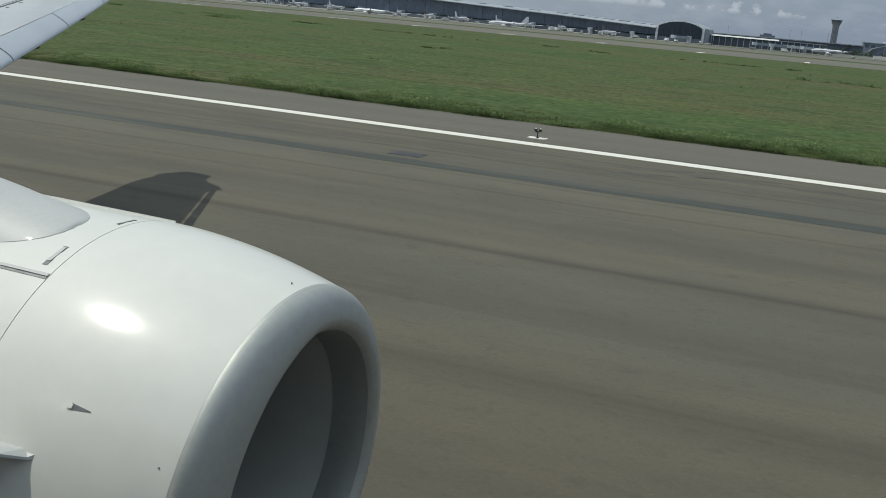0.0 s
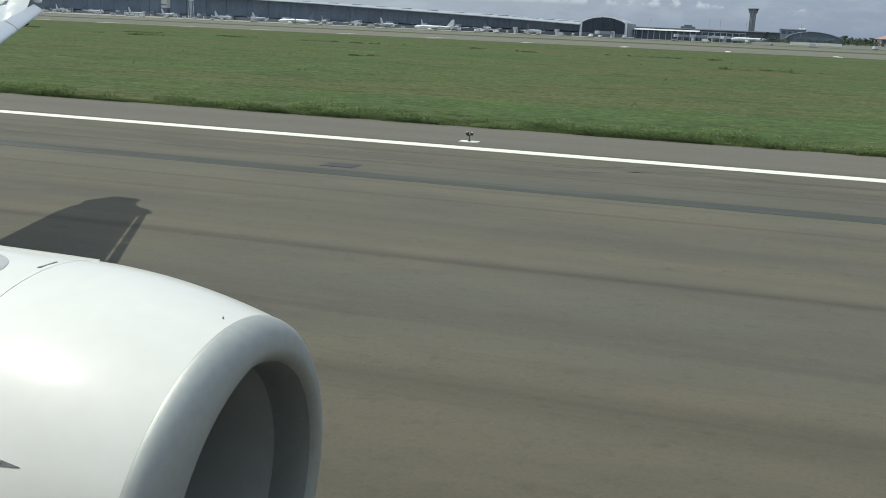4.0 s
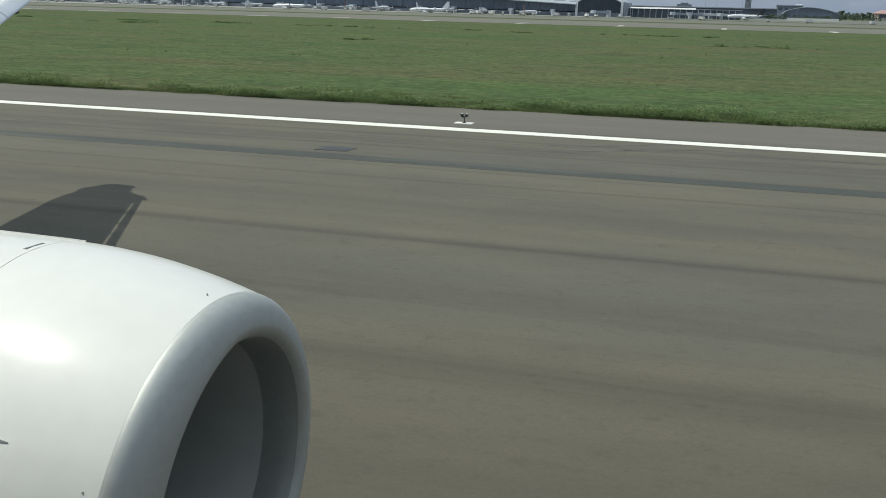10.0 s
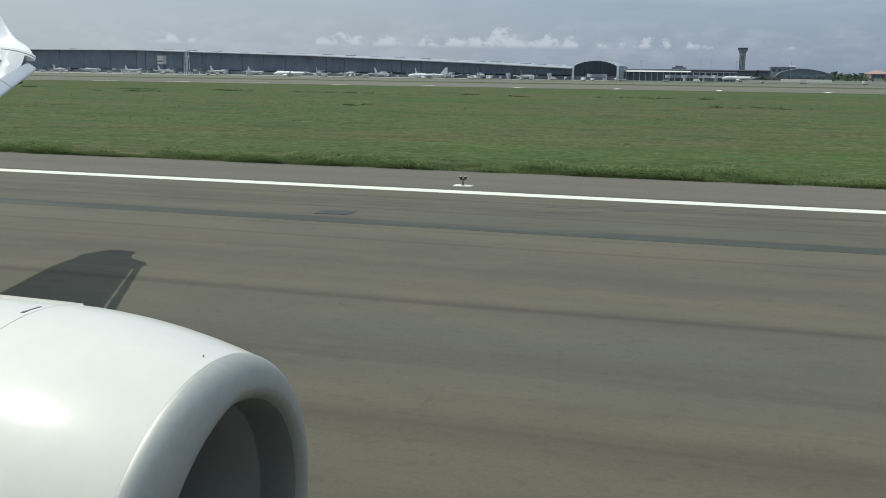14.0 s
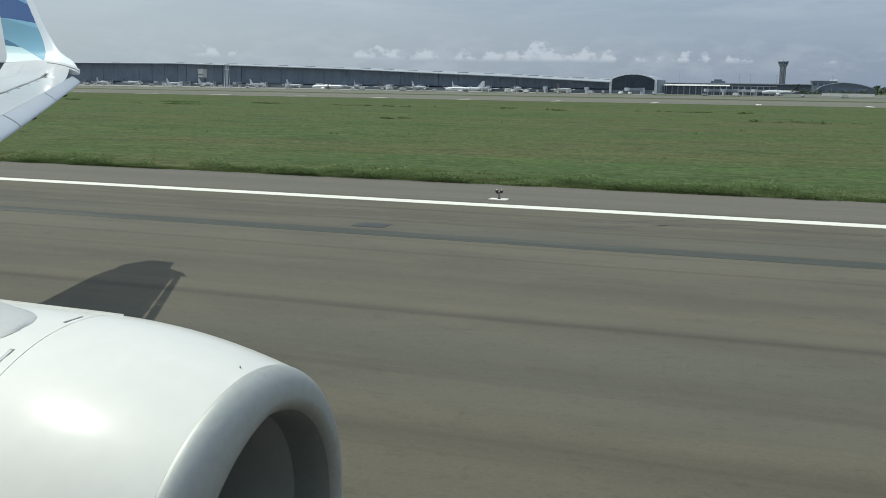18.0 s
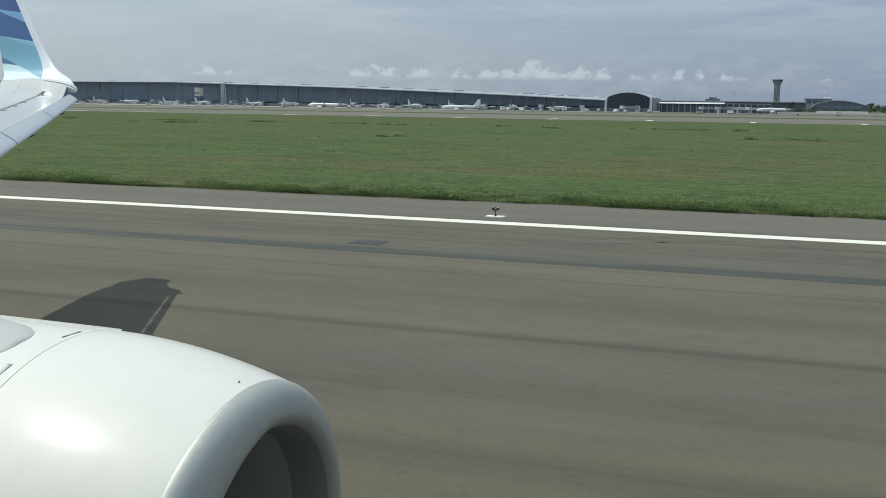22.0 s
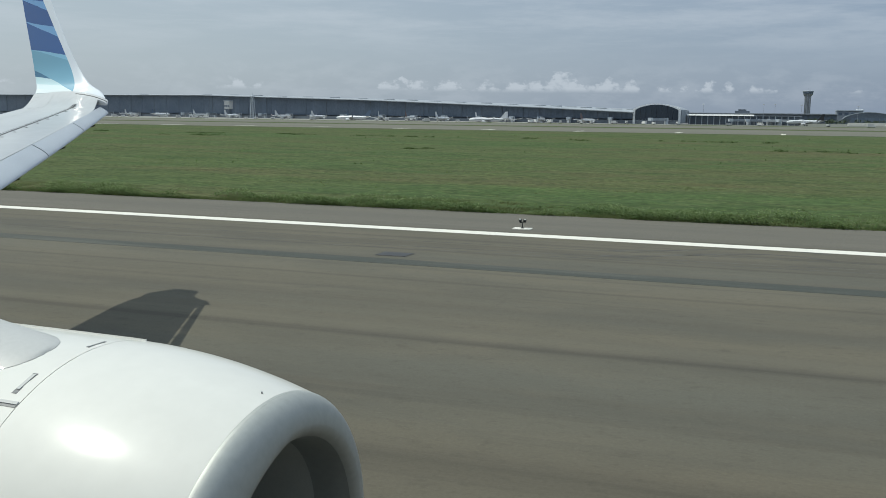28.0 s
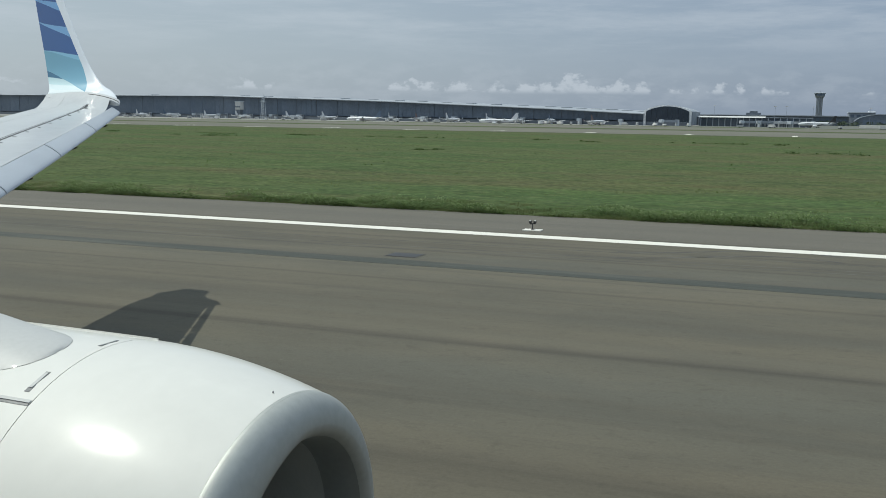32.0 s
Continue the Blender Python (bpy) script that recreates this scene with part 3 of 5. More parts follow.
def grass_blades(name, seed, count, area, size, width, mat, label, clump=0.0):
    """One object of bent single blades scattered over area (x0, x1, y0, y1); clump > 0 keeps only patches."""
    rng = np.random.default_rng(seed)
    x = rng.uniform(area[0], area[1], count)
    y = area[2] + (area[3] - area[2]) * rng.uniform(0, 1, count) ** 1.6
    wave = np.sin(x * 0.9 + np.sin(y * 1.7) * 2) * np.sin(y * 0.8 + x * 0.23) + 0.5 * np.sin(x * 2.7 + 1.3) * np.sin(y * 2.1)
    if clump:
        keep = wave + rng.normal(0, 0.25, count) > clump
        x, y, wave = x[keep], y[keep], wave[keep]
    n = len(x)
    h = size * rng.uniform(0.45, 1.0, n) * (1.0 + 0.35 * np.clip(wave, -1, 1))
    a = rng.uniform(0, math.tau, n)
    w = width * rng.uniform(0.6, 1.3, n)
    lean = h * rng.uniform(0.1, 0.7, n)
    b = rng.uniform(0, math.tau, n)
    v = np.zeros((n, 3, 3))
    v[:, 0] = np.stack([x - np.cos(a) * w, y - np.sin(a) * w, np.full(n, -0.03)], 1)
    v[:, 1] = np.stack([x + np.cos(a) * w, y + np.sin(a) * w, np.full(n, -0.03)], 1)
    v[:, 2] = np.stack([x + np.cos(b) * lean, y + np.sin(b) * lean, h - 0.03], 1)
    me = bpy.data.meshes.new(name)
    me.vertices.add(3 * n)
    me.vertices.foreach_set("co", v.reshape(-1))
    me.loops.add(3 * n)
    me.loops.foreach_set("vertex_index", np.arange(3 * n))
    me.polygons.add(n)
    me.polygons.foreach_set("loop_start", np.arange(0, 3 * n, 3))
    me.polygons.foreach_set("loop_total", np.full(n, 3))
    me.update()
    me.validate()
    me.materials.append(mat)
    return tagged(new(name, me), label, "grass", "", "stuff")


# ---------------------------------------------------------------- the airliner carrying the window
jet = thing("airliner", (-4.0, CENTRE, 0.0), "white twin-engine airliner rolling on the runway with blue winglet", "aircraft")
jet_back = jet.matrix_basis.inverted()


def jet_part(name, bm, mat, label="", smooth=True, parent=None):
    """A part of the airliner, given in world metres."""
    bm.transform(jet_back)
    return part(name, bm, mat, parent or jet, label, smooth)


# engine nacelle: a body of turning about an axis along x
NX, NY, NZ, TOE, LEAN = -1.754, 3.336, 1.610, 0.045, 0.067
S_LIP = 0.092
R_LIP, S_SEAM, R_SEAM, R_MAX, S_MAX, S_FAN = 0.765, 0.203, 0.9056, 1.0372, 1.097, 1.056


def nac_radius(s):
    if s < S_SEAM:
        a = max(s - S_LIP, 0.0) / (S_SEAM - S_LIP)
        return R_LIP + (R_SEAM - R_LIP) * (1 - (1 - a) ** 2) ** 0.626
    if s < S_MAX:
        a = (s - S_SEAM) / (S_MAX - S_SEAM)
        return R_SEAM + (R_MAX - R_SEAM) * (1 - (1 - a) ** 2)
    return R_MAX - 0.045 * max(s - 1.7, 0) ** 2


def nac_point(s, deg, r=None, out=0.0):
    """A point of the nacelle: s metres behind the lip, deg round from outboard over the top; the belly is flattened."""
    r = (nac_radius(s) if r is None else r) + out
    if s < S_SEAM or r < R_LIP:      # the lip is thicker inboard
        r -= 0.125 * max(0.0, -math.cos(radians(deg))) * min(1.0, max(0.0, (R_SEAM - r) / (R_SEAM - R_LIP))) * min(1.0, max(0.0, (0.6 - s) / 0.3))
    c, k = math.cos(radians(deg)), math.sin(radians(deg))
    z = r * k * (1.0 if k > -0.3 else 1.0 - 0.12 * min(1.0, (-k - 0.3) / 0.6))
    return Vector((NX - s + LEAN * z * max(0.0, 1 - s / 1.6), NY + r * c + TOE * s, NZ + z))


def nac_ring(s, r=None, n=96, out=0.0):
    return [nac_point(s, 360 * k / n, r, out) for k in range(n)]


def nac_shell(stations, thick=0.02):
    outer = [nac_ring(s) for s in stations]
    inner = [nac_ring(s, out=-thick) for s in reversed(stations)]
    return loft(outer + inner + [outer[0]], True, False)


def spread(a, b, n):
    return [a + (b - a) * k / (n - 1) for k in range(n)]


lip_s = [S_LIP + (S_SEAM - S_LIP) * (k / 14) ** 2 for k in range(15)]
throat = [(0.0, R_LIP), (0.005, 0.745), (0.018, 0.728), (0.035, 0.716)]
jet_part("inlet_lip", loft([nac_ring(s + S_LIP, r) for s, r in reversed(throat)] + [nac_ring(s) for s in lip_s[1:]], True, False), M_LIP, "bare grey metal inlet lip")
neck = [(0.1275, 0.7158), (0.145, 0.708), (0.175, 0.698), (0.21, 0.692), (0.25, 0.689), (0.312, 0.687)]
jet_part("inlet_throat", loft([nac_ring(s, r) for s, r in neck], True, False), M_THROAT, "dull grey metal inlet throat")
duct = [(0.3125, 0.6872), (0.45, 0.69), (0.6, 0.70), (0.8, 0.72), (1.0, 0.735), (1.2, 0.74)]
jet_part("inlet_duct", loft([nac_ring(s, r) for s, r in duct], True, False), M_DUCT, "dark grey acoustic inlet lining")
jet_part("fan_cowl", nac_shell([S_SEAM + 0.0006] + spread(S_SEAM + 0.03, S_FAN - 0.002, 14)), M_WHITE, "glossy white fan cowl")
jet_part("reverser_cowl", nac_shell([S_FAN + 0.002] + spread(S_FAN + 0.03, 3.2, 20)), M_WHITE, "glossy white reverser cowl")
jet_part("cowl_seal", loft([nac_ring(S_FAN - 0.006, out=-0.006), nac_ring(S_FAN + 0.006, out=-0.006)], True, False), M_DARK)
jet_part("lip_seal", loft([nac_ring(S_SEAM - 0.003, out=-0.003), nac_ring(S_SEAM + 0.005, out=-0.003)], True, False), M_FAIRING)
jet_part("core_cowl", loft([nac_ring(s, r) for s, r in ((3.1, 0.72), (3.6, 0.60), (4.1, 0.42), (4.4, 0.30))]), M_METAL, "tapering metal core cowl")

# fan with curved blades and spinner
# black sheet behind the blades stands in for the shade deep in the engine
fan_shade_rings = [nac_ring(1.18, r, 48) for r in (0.735, 0.3)]
jet_part("fan_backing", loft(fan_shade_rings, True, False), M_DARK)
jet_part("spinner", loft([nac_ring(s, r, 24) for s, r in ((0.66, 0.004), (0.72, 0.09), (0.84, 0.19), (1.0, 0.27), (1.1, 0.29))]), M_DUCT, "dark conical spinner")
for k in range(24):
    a = 15.0 * k
    rows = [[nac_point(0.98 + 0.02 * j, a + 10 * j + tw * (1 - 2 * e), r) for e, j in ((0, 0), (1, 1))] for r, tw in ((0.28, 1.0), (0.42, 2.0), (0.56, 3.0), (0.722, 4.0))]
    rows = [[p, q, q + Vector((-0.012, 0, 0)), p + Vector((-0.012, 0, 0))] for p, q in rows]
    jet_part("fan_blade", loft(rows), M_FAN)


def nac_patch(name, s0, s1, d0, d1, mat, out=0.003, n=6, taper=1.0, parent=None):
    """A thin plate that lies on the nacelle's skin; taper narrows it towards s0."""
    rows = []
    for i in range(n + 1):
        a = i / n
        s = s0 + (s1 - s0) * a
        half = (d1 - d0) / 2 * (taper + (1 - taper) * a)
        mid = (d0 + d1) / 2
        rows.append([nac_point(s, mid - half, out=out), nac_point(s, mid + half, out=out), nac_point(s, mid + half, out=-0.004), nac_point(s, mid - half, out=-0.004)])
    return jet_part(name, loft(rows), mat, smooth=False, parent=parent)


# latches, vents and marks on the cowls
nac_patch("latch", 1.111, 1.137, 108.4, 115.9, M_LATCH, 0.0015)
nac_patch("latch_plate", 1.115, 1.133, 108.9, 114.5, M_FAIRING, 0.004)
nac_patch("latch", 1.086, 1.103, 86.0, 92.6, M_LATCH, 0.0015)
nac_patch("latch_plate", 1.090, 1.099, 86.4, 92.0, M_FAIRING, 0.004)
nac_patch("cowl_split", S_FAN + 0.004, 3.1, 119.2, 119.9, M_LATCH, 0.002, 14)
nac_patch("cowl_split_lip", S_FAN + 0.004, 3.1, 118.3, 119.15, M_FAIRING, 0.006, 14)
nac_patch("hinge_ridge", 1.02, 3.1, 74.0, 76.0, M_WHITE, 0.009, 20, taper=0.1)
nac_patch("vent_scoop", 0.566, 0.646, 144.5, 145.9, M_LATCH, 0.002, 6, taper=0.15)
nac_patch("vent_hood", 0.638, 0.658, 144.7, 145.7, M_WHITE, 0.006, 3)
for s, d in ((0.2585, 152.0), (0.249, 89.8)):
    p, q = nac_point(s, d, out=-0.01), nac_point(s, d, out=0.003 if d != 89.8 else 0.008)
    jet_part("drain_stub" if d == 89.8 else "fastener", tube(p, q, 0.004, 0.0035, 8), M_METAL)
# rivet rows beside the lip
rivets = bmesh.new()
for k in range(130):
    for s in (S_SEAM - 0.016,):
        d = 80 + k * 0.9
        bmesh.ops.create_icosphere(rivets, subdivisions=1, radius=0.0013, matrix=Matrix.Translation(nac_point(s, d, out=0.0008)))
tagged(jet_part("rivet_rows", rivets, M_LIP), kind="stuff")
# strake on the inboard cowl
strake_rows = []
for s, h in ((0.70, 0.012), (0.76, 0.10), (0.88, 0.19), (1.13, 0.23), (1.43, 0.22), (1.48, 0.05)):
    lo, hi = nac_point(s, 156.5, out=-0.01), nac_point(s + 0.03, 157.5, out=h)
    w = (nac_point(s, 159) - nac_point(s, 155)).normalized() * 0.012
    strake_rows.append([lo - w, hi - w * 0.4, hi + w * 0.4, lo + w])
jet_part("strake", loft(strake_rows), M_FAIRING, "grey nacelle strake", smooth=False)

# pylon fairing: a low teardrop that widens aft over the nacelle
fair = []
for s, half, rise in eased(((1.215, 1.0, -0.01), (1.23, 4.5, 0.008), (1.27, 8.0, 0.018), (1.34, 11.0, 0.030), (1.44, 13.5, 0.046), (1.60, 16.0, 0.072), (1.8, 18.0, 0.11), (2.2, 19.0, 0.17), (2.8, 18.0, 0.25), (3.6, 15.0, 0.34), (4.4, 12.0, 0.36)), 4):
    ring = []
    for k in range(33):
        u = -1 + k / 16
        ring.append(nac_point(s, 99.0 - half * u * 1.0, r=R_MAX - 0.01, out=0.012 + rise * (1 - abs(u) ** 2.2)))
    for k in range(32, -1, -1):
        u = -1 + k / 16
        ring.append(nac_point(s, 99.0 - half * u, r=R_MAX - 0.08))
    fair.append(ring)
jet_part("pylon_fairing", loft(fair), M_FAIRING, "light grey pylon fairing")

# ---- wing
TIP_Y = 15.10


def wing_lead(y):
    """Leading edge (x, z) at y."""
    d = TIP_Y - y
    return -12.20 + 0.58 * d, 3.66 - 0.145 * d + 0.0022 * d * d


def wing_trail_x(y):
    d = TIP_Y - y
    return -14.0 + (0.37 * d if d < 9.4 else 0.37 * 9.4 + 0.02 * (d - 9.4))


def foil(u):
    """Half thickness at u of the chord."""
    return 0.13 * (1.48 * math.sqrt(u) - 0.63 * u - 1.76 * u * u + 1.42 * u ** 3 - 0.51 * u ** 4)


def wing_section(y, u0, u1, n=16, gap=0.0, droop=0.0, rise=0.0):
    """Closed ring of the wing's section between u0 and u1 of the chord."""
    xl, zl = wing_lead(y)
    chord = xl - wing_trail_x(y)
    slat = u0 == 0 and u1 < 0.3
    top, bottom = [], []
    for k in range(n + 1):
        u = u0 + (u1 - u0) * (k / n) ** (1.6 if u0 == 0 else 1.0)
        t = foil(u) * chord
        x = xl - u * chord - gap
        z = zl + 0.03 * chord * math.sin(math.pi * min(u * 1.1, 1)) - droop * (1 - u / max(u1, 0.01)) if u0 == 0 else zl + 0.03 * chord * math.sin(math.pi * min(u * 1.1, 1))
        above, below = t * 0.62, t * 0.38
        if slat and u > 0.5 * u1:      # hollow cove behind the slat's nose
            below = 0.012 - above
        if 0 < u0 < 0.3 and u < u0 + 0.06:              # rounded fixed leading edge
            k1 = 0.12 + 0.88 * math.sqrt((u - u0) / 0.06)
            below = (above + below) * k1 - above
        top.append(Vector((x, y, z + above)))
        bottom.append(Vector((x, y, z - below)))
    twist = 0.072 * min(max((y - 5.0) / 6.0, 0.0), 1.0)          # washout: the trailing edge rides higher
    sweep_up = 0.0 if slat else 0.22 * min(max((y - 14.5) / 0.6, 0.0), 1.0) ** 1.7   # the tip bends up into the winglet
    for p in top + bottom:
        p.z += rise + twist * (xl - p.x) + sweep_up
    return top + bottom[::-1]


SLAT = 0.105
main_y = [0.0, 1.5, 3.0, 4.3, 5.0, 6.0, 7.5, 9.0, 10.5, 11.0, 12.0, 13.2, 14.2, 14.5, 14.6, 14.7, 14.8, 14.9, 15.0, TIP_Y]
jet_part("wing", loft([wing_section(y, SLAT + 0.016, 0.70) for y in main_y]), M_WING, "grey painted wing box")
for a, b in ((4.5, 8.16), (8.2, 10.56), (10.6, 12.86), (12.9, 15.05)):
    ys = spread(a, b, 5)
    ob = jet_part("slat", loft([wing_section(y, 0.0, SLAT, 16, -0.008, 0.03, 0.03) for y in ys]), M_SLAT, "bare metal leading-edge slat")
    for y in (a + 0.3, (a + b) / 2, b - 0.3):
        xl, zl = wing_lead(y)
        c = xl - wing_trail_x(y)
        jet_part("slat_track", box(xl - c * (SLAT + 0.06), xl - c * (SLAT - 0.04), y - 0.035, y + 0.035, zl - 0.02, zl + 0.05), M_METAL, smooth=False)
        if y != (a + b) / 2:
            continue
        jet_part("track_fairing", loft([[Vector((xl - c * u, y + w, zl - 0.06 - dz)) for w, dz in ((-0.03 * k, 0.0), (-0.02 * k, 0.04 * k), (0.02 * k, 0.04 * k), (0.03 * k, 0.0))] for u, k in ((0.02, 0.3), (0.06, 1.0), (0.14, 1.0), (0.22, 0.4))]), M_DARK)
# panel seams along the upper skin
for u, w in ((0.338, 0.013), (0.362, 0.004)):
    rows = []
    for y in spread(6.0, 14.7, 24):
        ring = wing_section(y, u, u + w, 2)
        rows.append([ring[0] + Vector((0, 0, 0.002)), ring[2] + Vector((0, 0, 0.002)), ring[2] - Vector((0, 0, 0.004)), ring[0] - Vector((0, 0, 0.004))])
    jet_part("panel_seam", loft(rows), M_DARK, smooth=False)
for y in spread(7.0, 14.4, 15):
    p = wing_section(y, 0.315, 0.33, 2)[0]
    jet_part("hinge_cover", box(p.x - 0.03, p.x + 0.02, y - 0.015, y + 0.015, p.z - 0.01, p.z + 0.007), M_METAL, smooth=False)
# dark joint between wing and winglet
joint = []
for k in range(9):
    u = 0.01 + 0.05 * k
    p, q = (wing_section(y, u, u + 0.01, 2)[0] + Vector((0, 0, 0.004)) for y in (15.035, 15.05))
    joint.append([p, q, q - Vector((0, 0, 0.012)), p - Vector((0, 0, 0.012))])
jet_part("tip_joint", loft(joint), M_DARK, smooth=False)
# tip block ahead of the winglet
jet_part("wing_tip", loft([wing_section(y, 0.0, 0.98) for y in (15.0, 15.05, TIP_Y)]), M_WING)
jet_part("tip_fairing", loft([wing_section(y, 0.703, 0.98, 8) for y in (14.5, 14.6, 14.7, 14.8, 14.9, 15.0, TIP_Y)]), M_WING)
for a, b in ((4.6, 6.4), (6.44, 8.2), (8.24, 10.0), (10.04, 11.8)):
    jet_part("spoiler", loft([wing_section(y, 0.702, 0.80, 4) for y in (a, b)]), M_WING, "grey spoiler panel", smooth=False)
jet_part("flap", loft([wing_section(y, 0.803, 0.99, 6) for y in (4.6, 6.0, 8.0, 10.0, 11.78)]), M_WING, "grey trailing-edge flap")
jet_part("aileron", loft([wing_section(y, 0.703, 0.99, 6) for y in (11.8, 13.0, 14.2, 14.48)]), M_WING, "grey aileron")
for y in (5.2, 8.6, 11.6):
    xl, zl = wing_lead(y)
    c = xl - wing_trail_x(y)
    rings = []
    for u, k in ((0.45, 0.05), (0.6, 0.7), (0.8, 1.0), (1.0, 0.8), (1.2, 0.1)):
        rings.append([Vector((xl - c * u, y + 0.13 * k * math.cos(t), zl - 0.12 - 0.1 * k + 0.17 * k * math.sin(t))) for t in spread(0, math.tau * 11 / 12, 12)])
    jet_part("flap_track_fairing", loft(rings), M_WING)

# ---- winglet: sections climb from the tip and sweep aft
wl_rows = []
for z, y, xl, xt, th in eased(((3.90, 15.10, -12.26, -13.94, 0.10), (3.98, 15.21, -12.38, -14.01, 0.085), (4.08, 15.31, -12.56, -14.09, 0.07), (4.22, 15.41, -12.88, -14.185, 0.06), (4.5, 15.53, -13.20, -14.33, 0.055),
                         (4.9, 15.62, -13.50, -14.47, 0.05), (5.5, 15.75, -13.88, -14.69, 0.04), (6.0, 15.86, -14.18, -14.87, 0.032), (6.22, 15.91, -14.42, -14.97, 0.022), (6.28, 15.93, -14.7, -15.0, 0.008)), 4):
    ring = []
    for side in (1, -1):
        us = [(k / 14) ** 1.6 for k in (range(15) if side == 1 else range(13, 0, -1))]
        for u in us:
            t = th * (1.9 * math.sqrt(u) * (1 - u) + 0.06 * u) * side
            turn = radians(78) * min(max((z - 3.86) / 0.4, 0.0), 1.0)      # the upper side becomes the inboard face
            lift = 0.11 * u * min(max((4.3 - z) / 0.4, 0.0), 1.0)
            ring.append(Vector((xl + (xt - xl) * u, y - t * math.sin(turn), z + lift + t * math.cos(turn))))
    wl_rows.append(ring)
wl_mesh = loft(wl_rows)
wl_ob = part("winglet", wl_mesh, M_WINGLET, None, "white winglet with blue and turquoise feather bands", True)
wl_ob.parent = jet
wl_ob.matrix_parent_inverse = jet_back

# ---- fuselage shell with window openings on the camera's side
FUS_Y, FUS_Z, FUS_R, FUS_H = CENTRE - 0.30, 3.30, 1.90, 2.02
stations = [(13.5, 0.02, -0.5), (13.0, 0.45, -0.4), (12.0, 0.95, -0.25), (10.5, 1.45, -0.1), (8.5, 1.82, 0.0), (7.0, 1.9, 0.0)]
body_rows = [[Vector((x, FUS_Y + r * math.cos(t), FUS_Z + dz + r * FUS_H / FUS_R * math.sin(t))) for t in spread(0, math.tau * 47 / 48, 48)] for x, r, dz in stations]
jet_part("nose_section", loft(body_rows, True, False), M_WHITE, "white aircraft nose")
tail = [(-15.0, 1.9, 0.0), (-18.0, 1.75, 0.15), (-21.0, 1.3, 0.55), (-24.0, 0.75, 1.0), (-26.0, 0.3, 1.35)]
jet_part("tail_cone", loft([[Vector((x, FUS_Y + r * math.cos(t), FUS_Z + dz + r * FUS_H / FUS_R * math.sin(t))) for t in spread(0, math.tau * 47 / 48, 48)] for x, r, dz in tail], True, False), M_WHITE, "white tail cone")
win_x = [(-0.11 + 0.62 * k, 0.26 if k == 0 else 0.13) for k in range(-20, 11)]
cuts = sorted({-15.0, 7.0, *[round(x + s * w, 3) for x, w in win_x for s in (-1, 1)]})
WIN_LO, WIN_HI = 3.42, 3.86
angles = sorted({*[360 * k / 48 for k in range(49)], math.degrees(math.asin((WIN_LO - FUS_Z) / FUS_H)), math.degrees(math.asin((WIN_HI - FUS_Z) / FUS_H))})


def is_window(xa, xb, aa, ab):
    mid, zz = (xa + xb) / 2, FUS_Z + FUS_H * math.sin(radians((aa + ab) / 2))
    return WIN_LO < zz < WIN_HI and (aa + ab) / 2 < 90 and any(abs(mid - x) < w for x, w in win_x)


for name, inset, mat, label in (("fuselage_skin", 0.0, M_WHITE, "white fuselage skin with window openings"), ("cabin_wall", 0.035, M_CABIN, "pale cabin lining")):
    bm = bmesh.new()
    grid = [[bm.verts.new((x, FUS_Y + (FUS_R - inset) * math.cos(radians(a)), FUS_Z + (FUS_H - inset) * math.sin(radians(a)))) for a in angles[:-1]] for x in cuts]
    m = len(angles) - 1
    for i in range(len(cuts) - 1):
        for j in range(m):
            if not is_window(cuts[i], cuts[i + 1], angles[j], angles[j + 1]):
                bm.faces.new((grid[i][j], grid[i][(j + 1) % m], grid[i + 1][(j + 1) % m], grid[i + 1][j]))
    jet_part(name, bm, mat, label)
jet_part("cabin_floor", box(-15, 7, FUS_Y - 1.75, FUS_Y + 1.75, 2.55, 2.65), M_CABIN, smooth=False)
# landing gear
for x, y, r in ((-7.6, CENTRE + 2.5, 0.56), (-7.6, CENTRE + 3.3, 0.56), (-7.6, CENTRE - 2.5, 0.56), (-7.6, CENTRE - 3.3, 0.56), (8.0, CENTRE + 0.2, 0.34), (8.0, CENTRE - 0.2, 0.34)):
    rings = [[Vector((x + rr * math.cos(t), y + w, r + 0.004 + rr * math.sin(t))) for t in spread(0, math.tau * 31 / 32, 32)] for w, rr in ((-0.17, r * 0.55), (-0.17, r * 0.88), (-0.11, r), (0.11, r), (0.17, r * 0.88), (0.17, r * 0.55))]
    jet_part("wheel", loft(rings), M_TYRE, "black tyre")
for x, y, zt in ((-7.6, CENTRE + 2.9, 2.4), (-7.6, CENTRE - 2.9, 2.4), (8.0, CENTRE, 1.6)):
    bm = tube((x, y, 0.5 if x < 0 else 0.34), (x, y, zt), 0.11, 0.13, 14)
    w = 0.42 if x < 0 else 0.2
    add_tube(bm, (x, y - w, 0.56 if x < 0 else 0.34), (x, y + w, 0.56 if x < 0 else 0.34), 0.06, 0.06, 10)
    jet_part("gear_leg", bm, M_METAL, "steel landing gear leg")


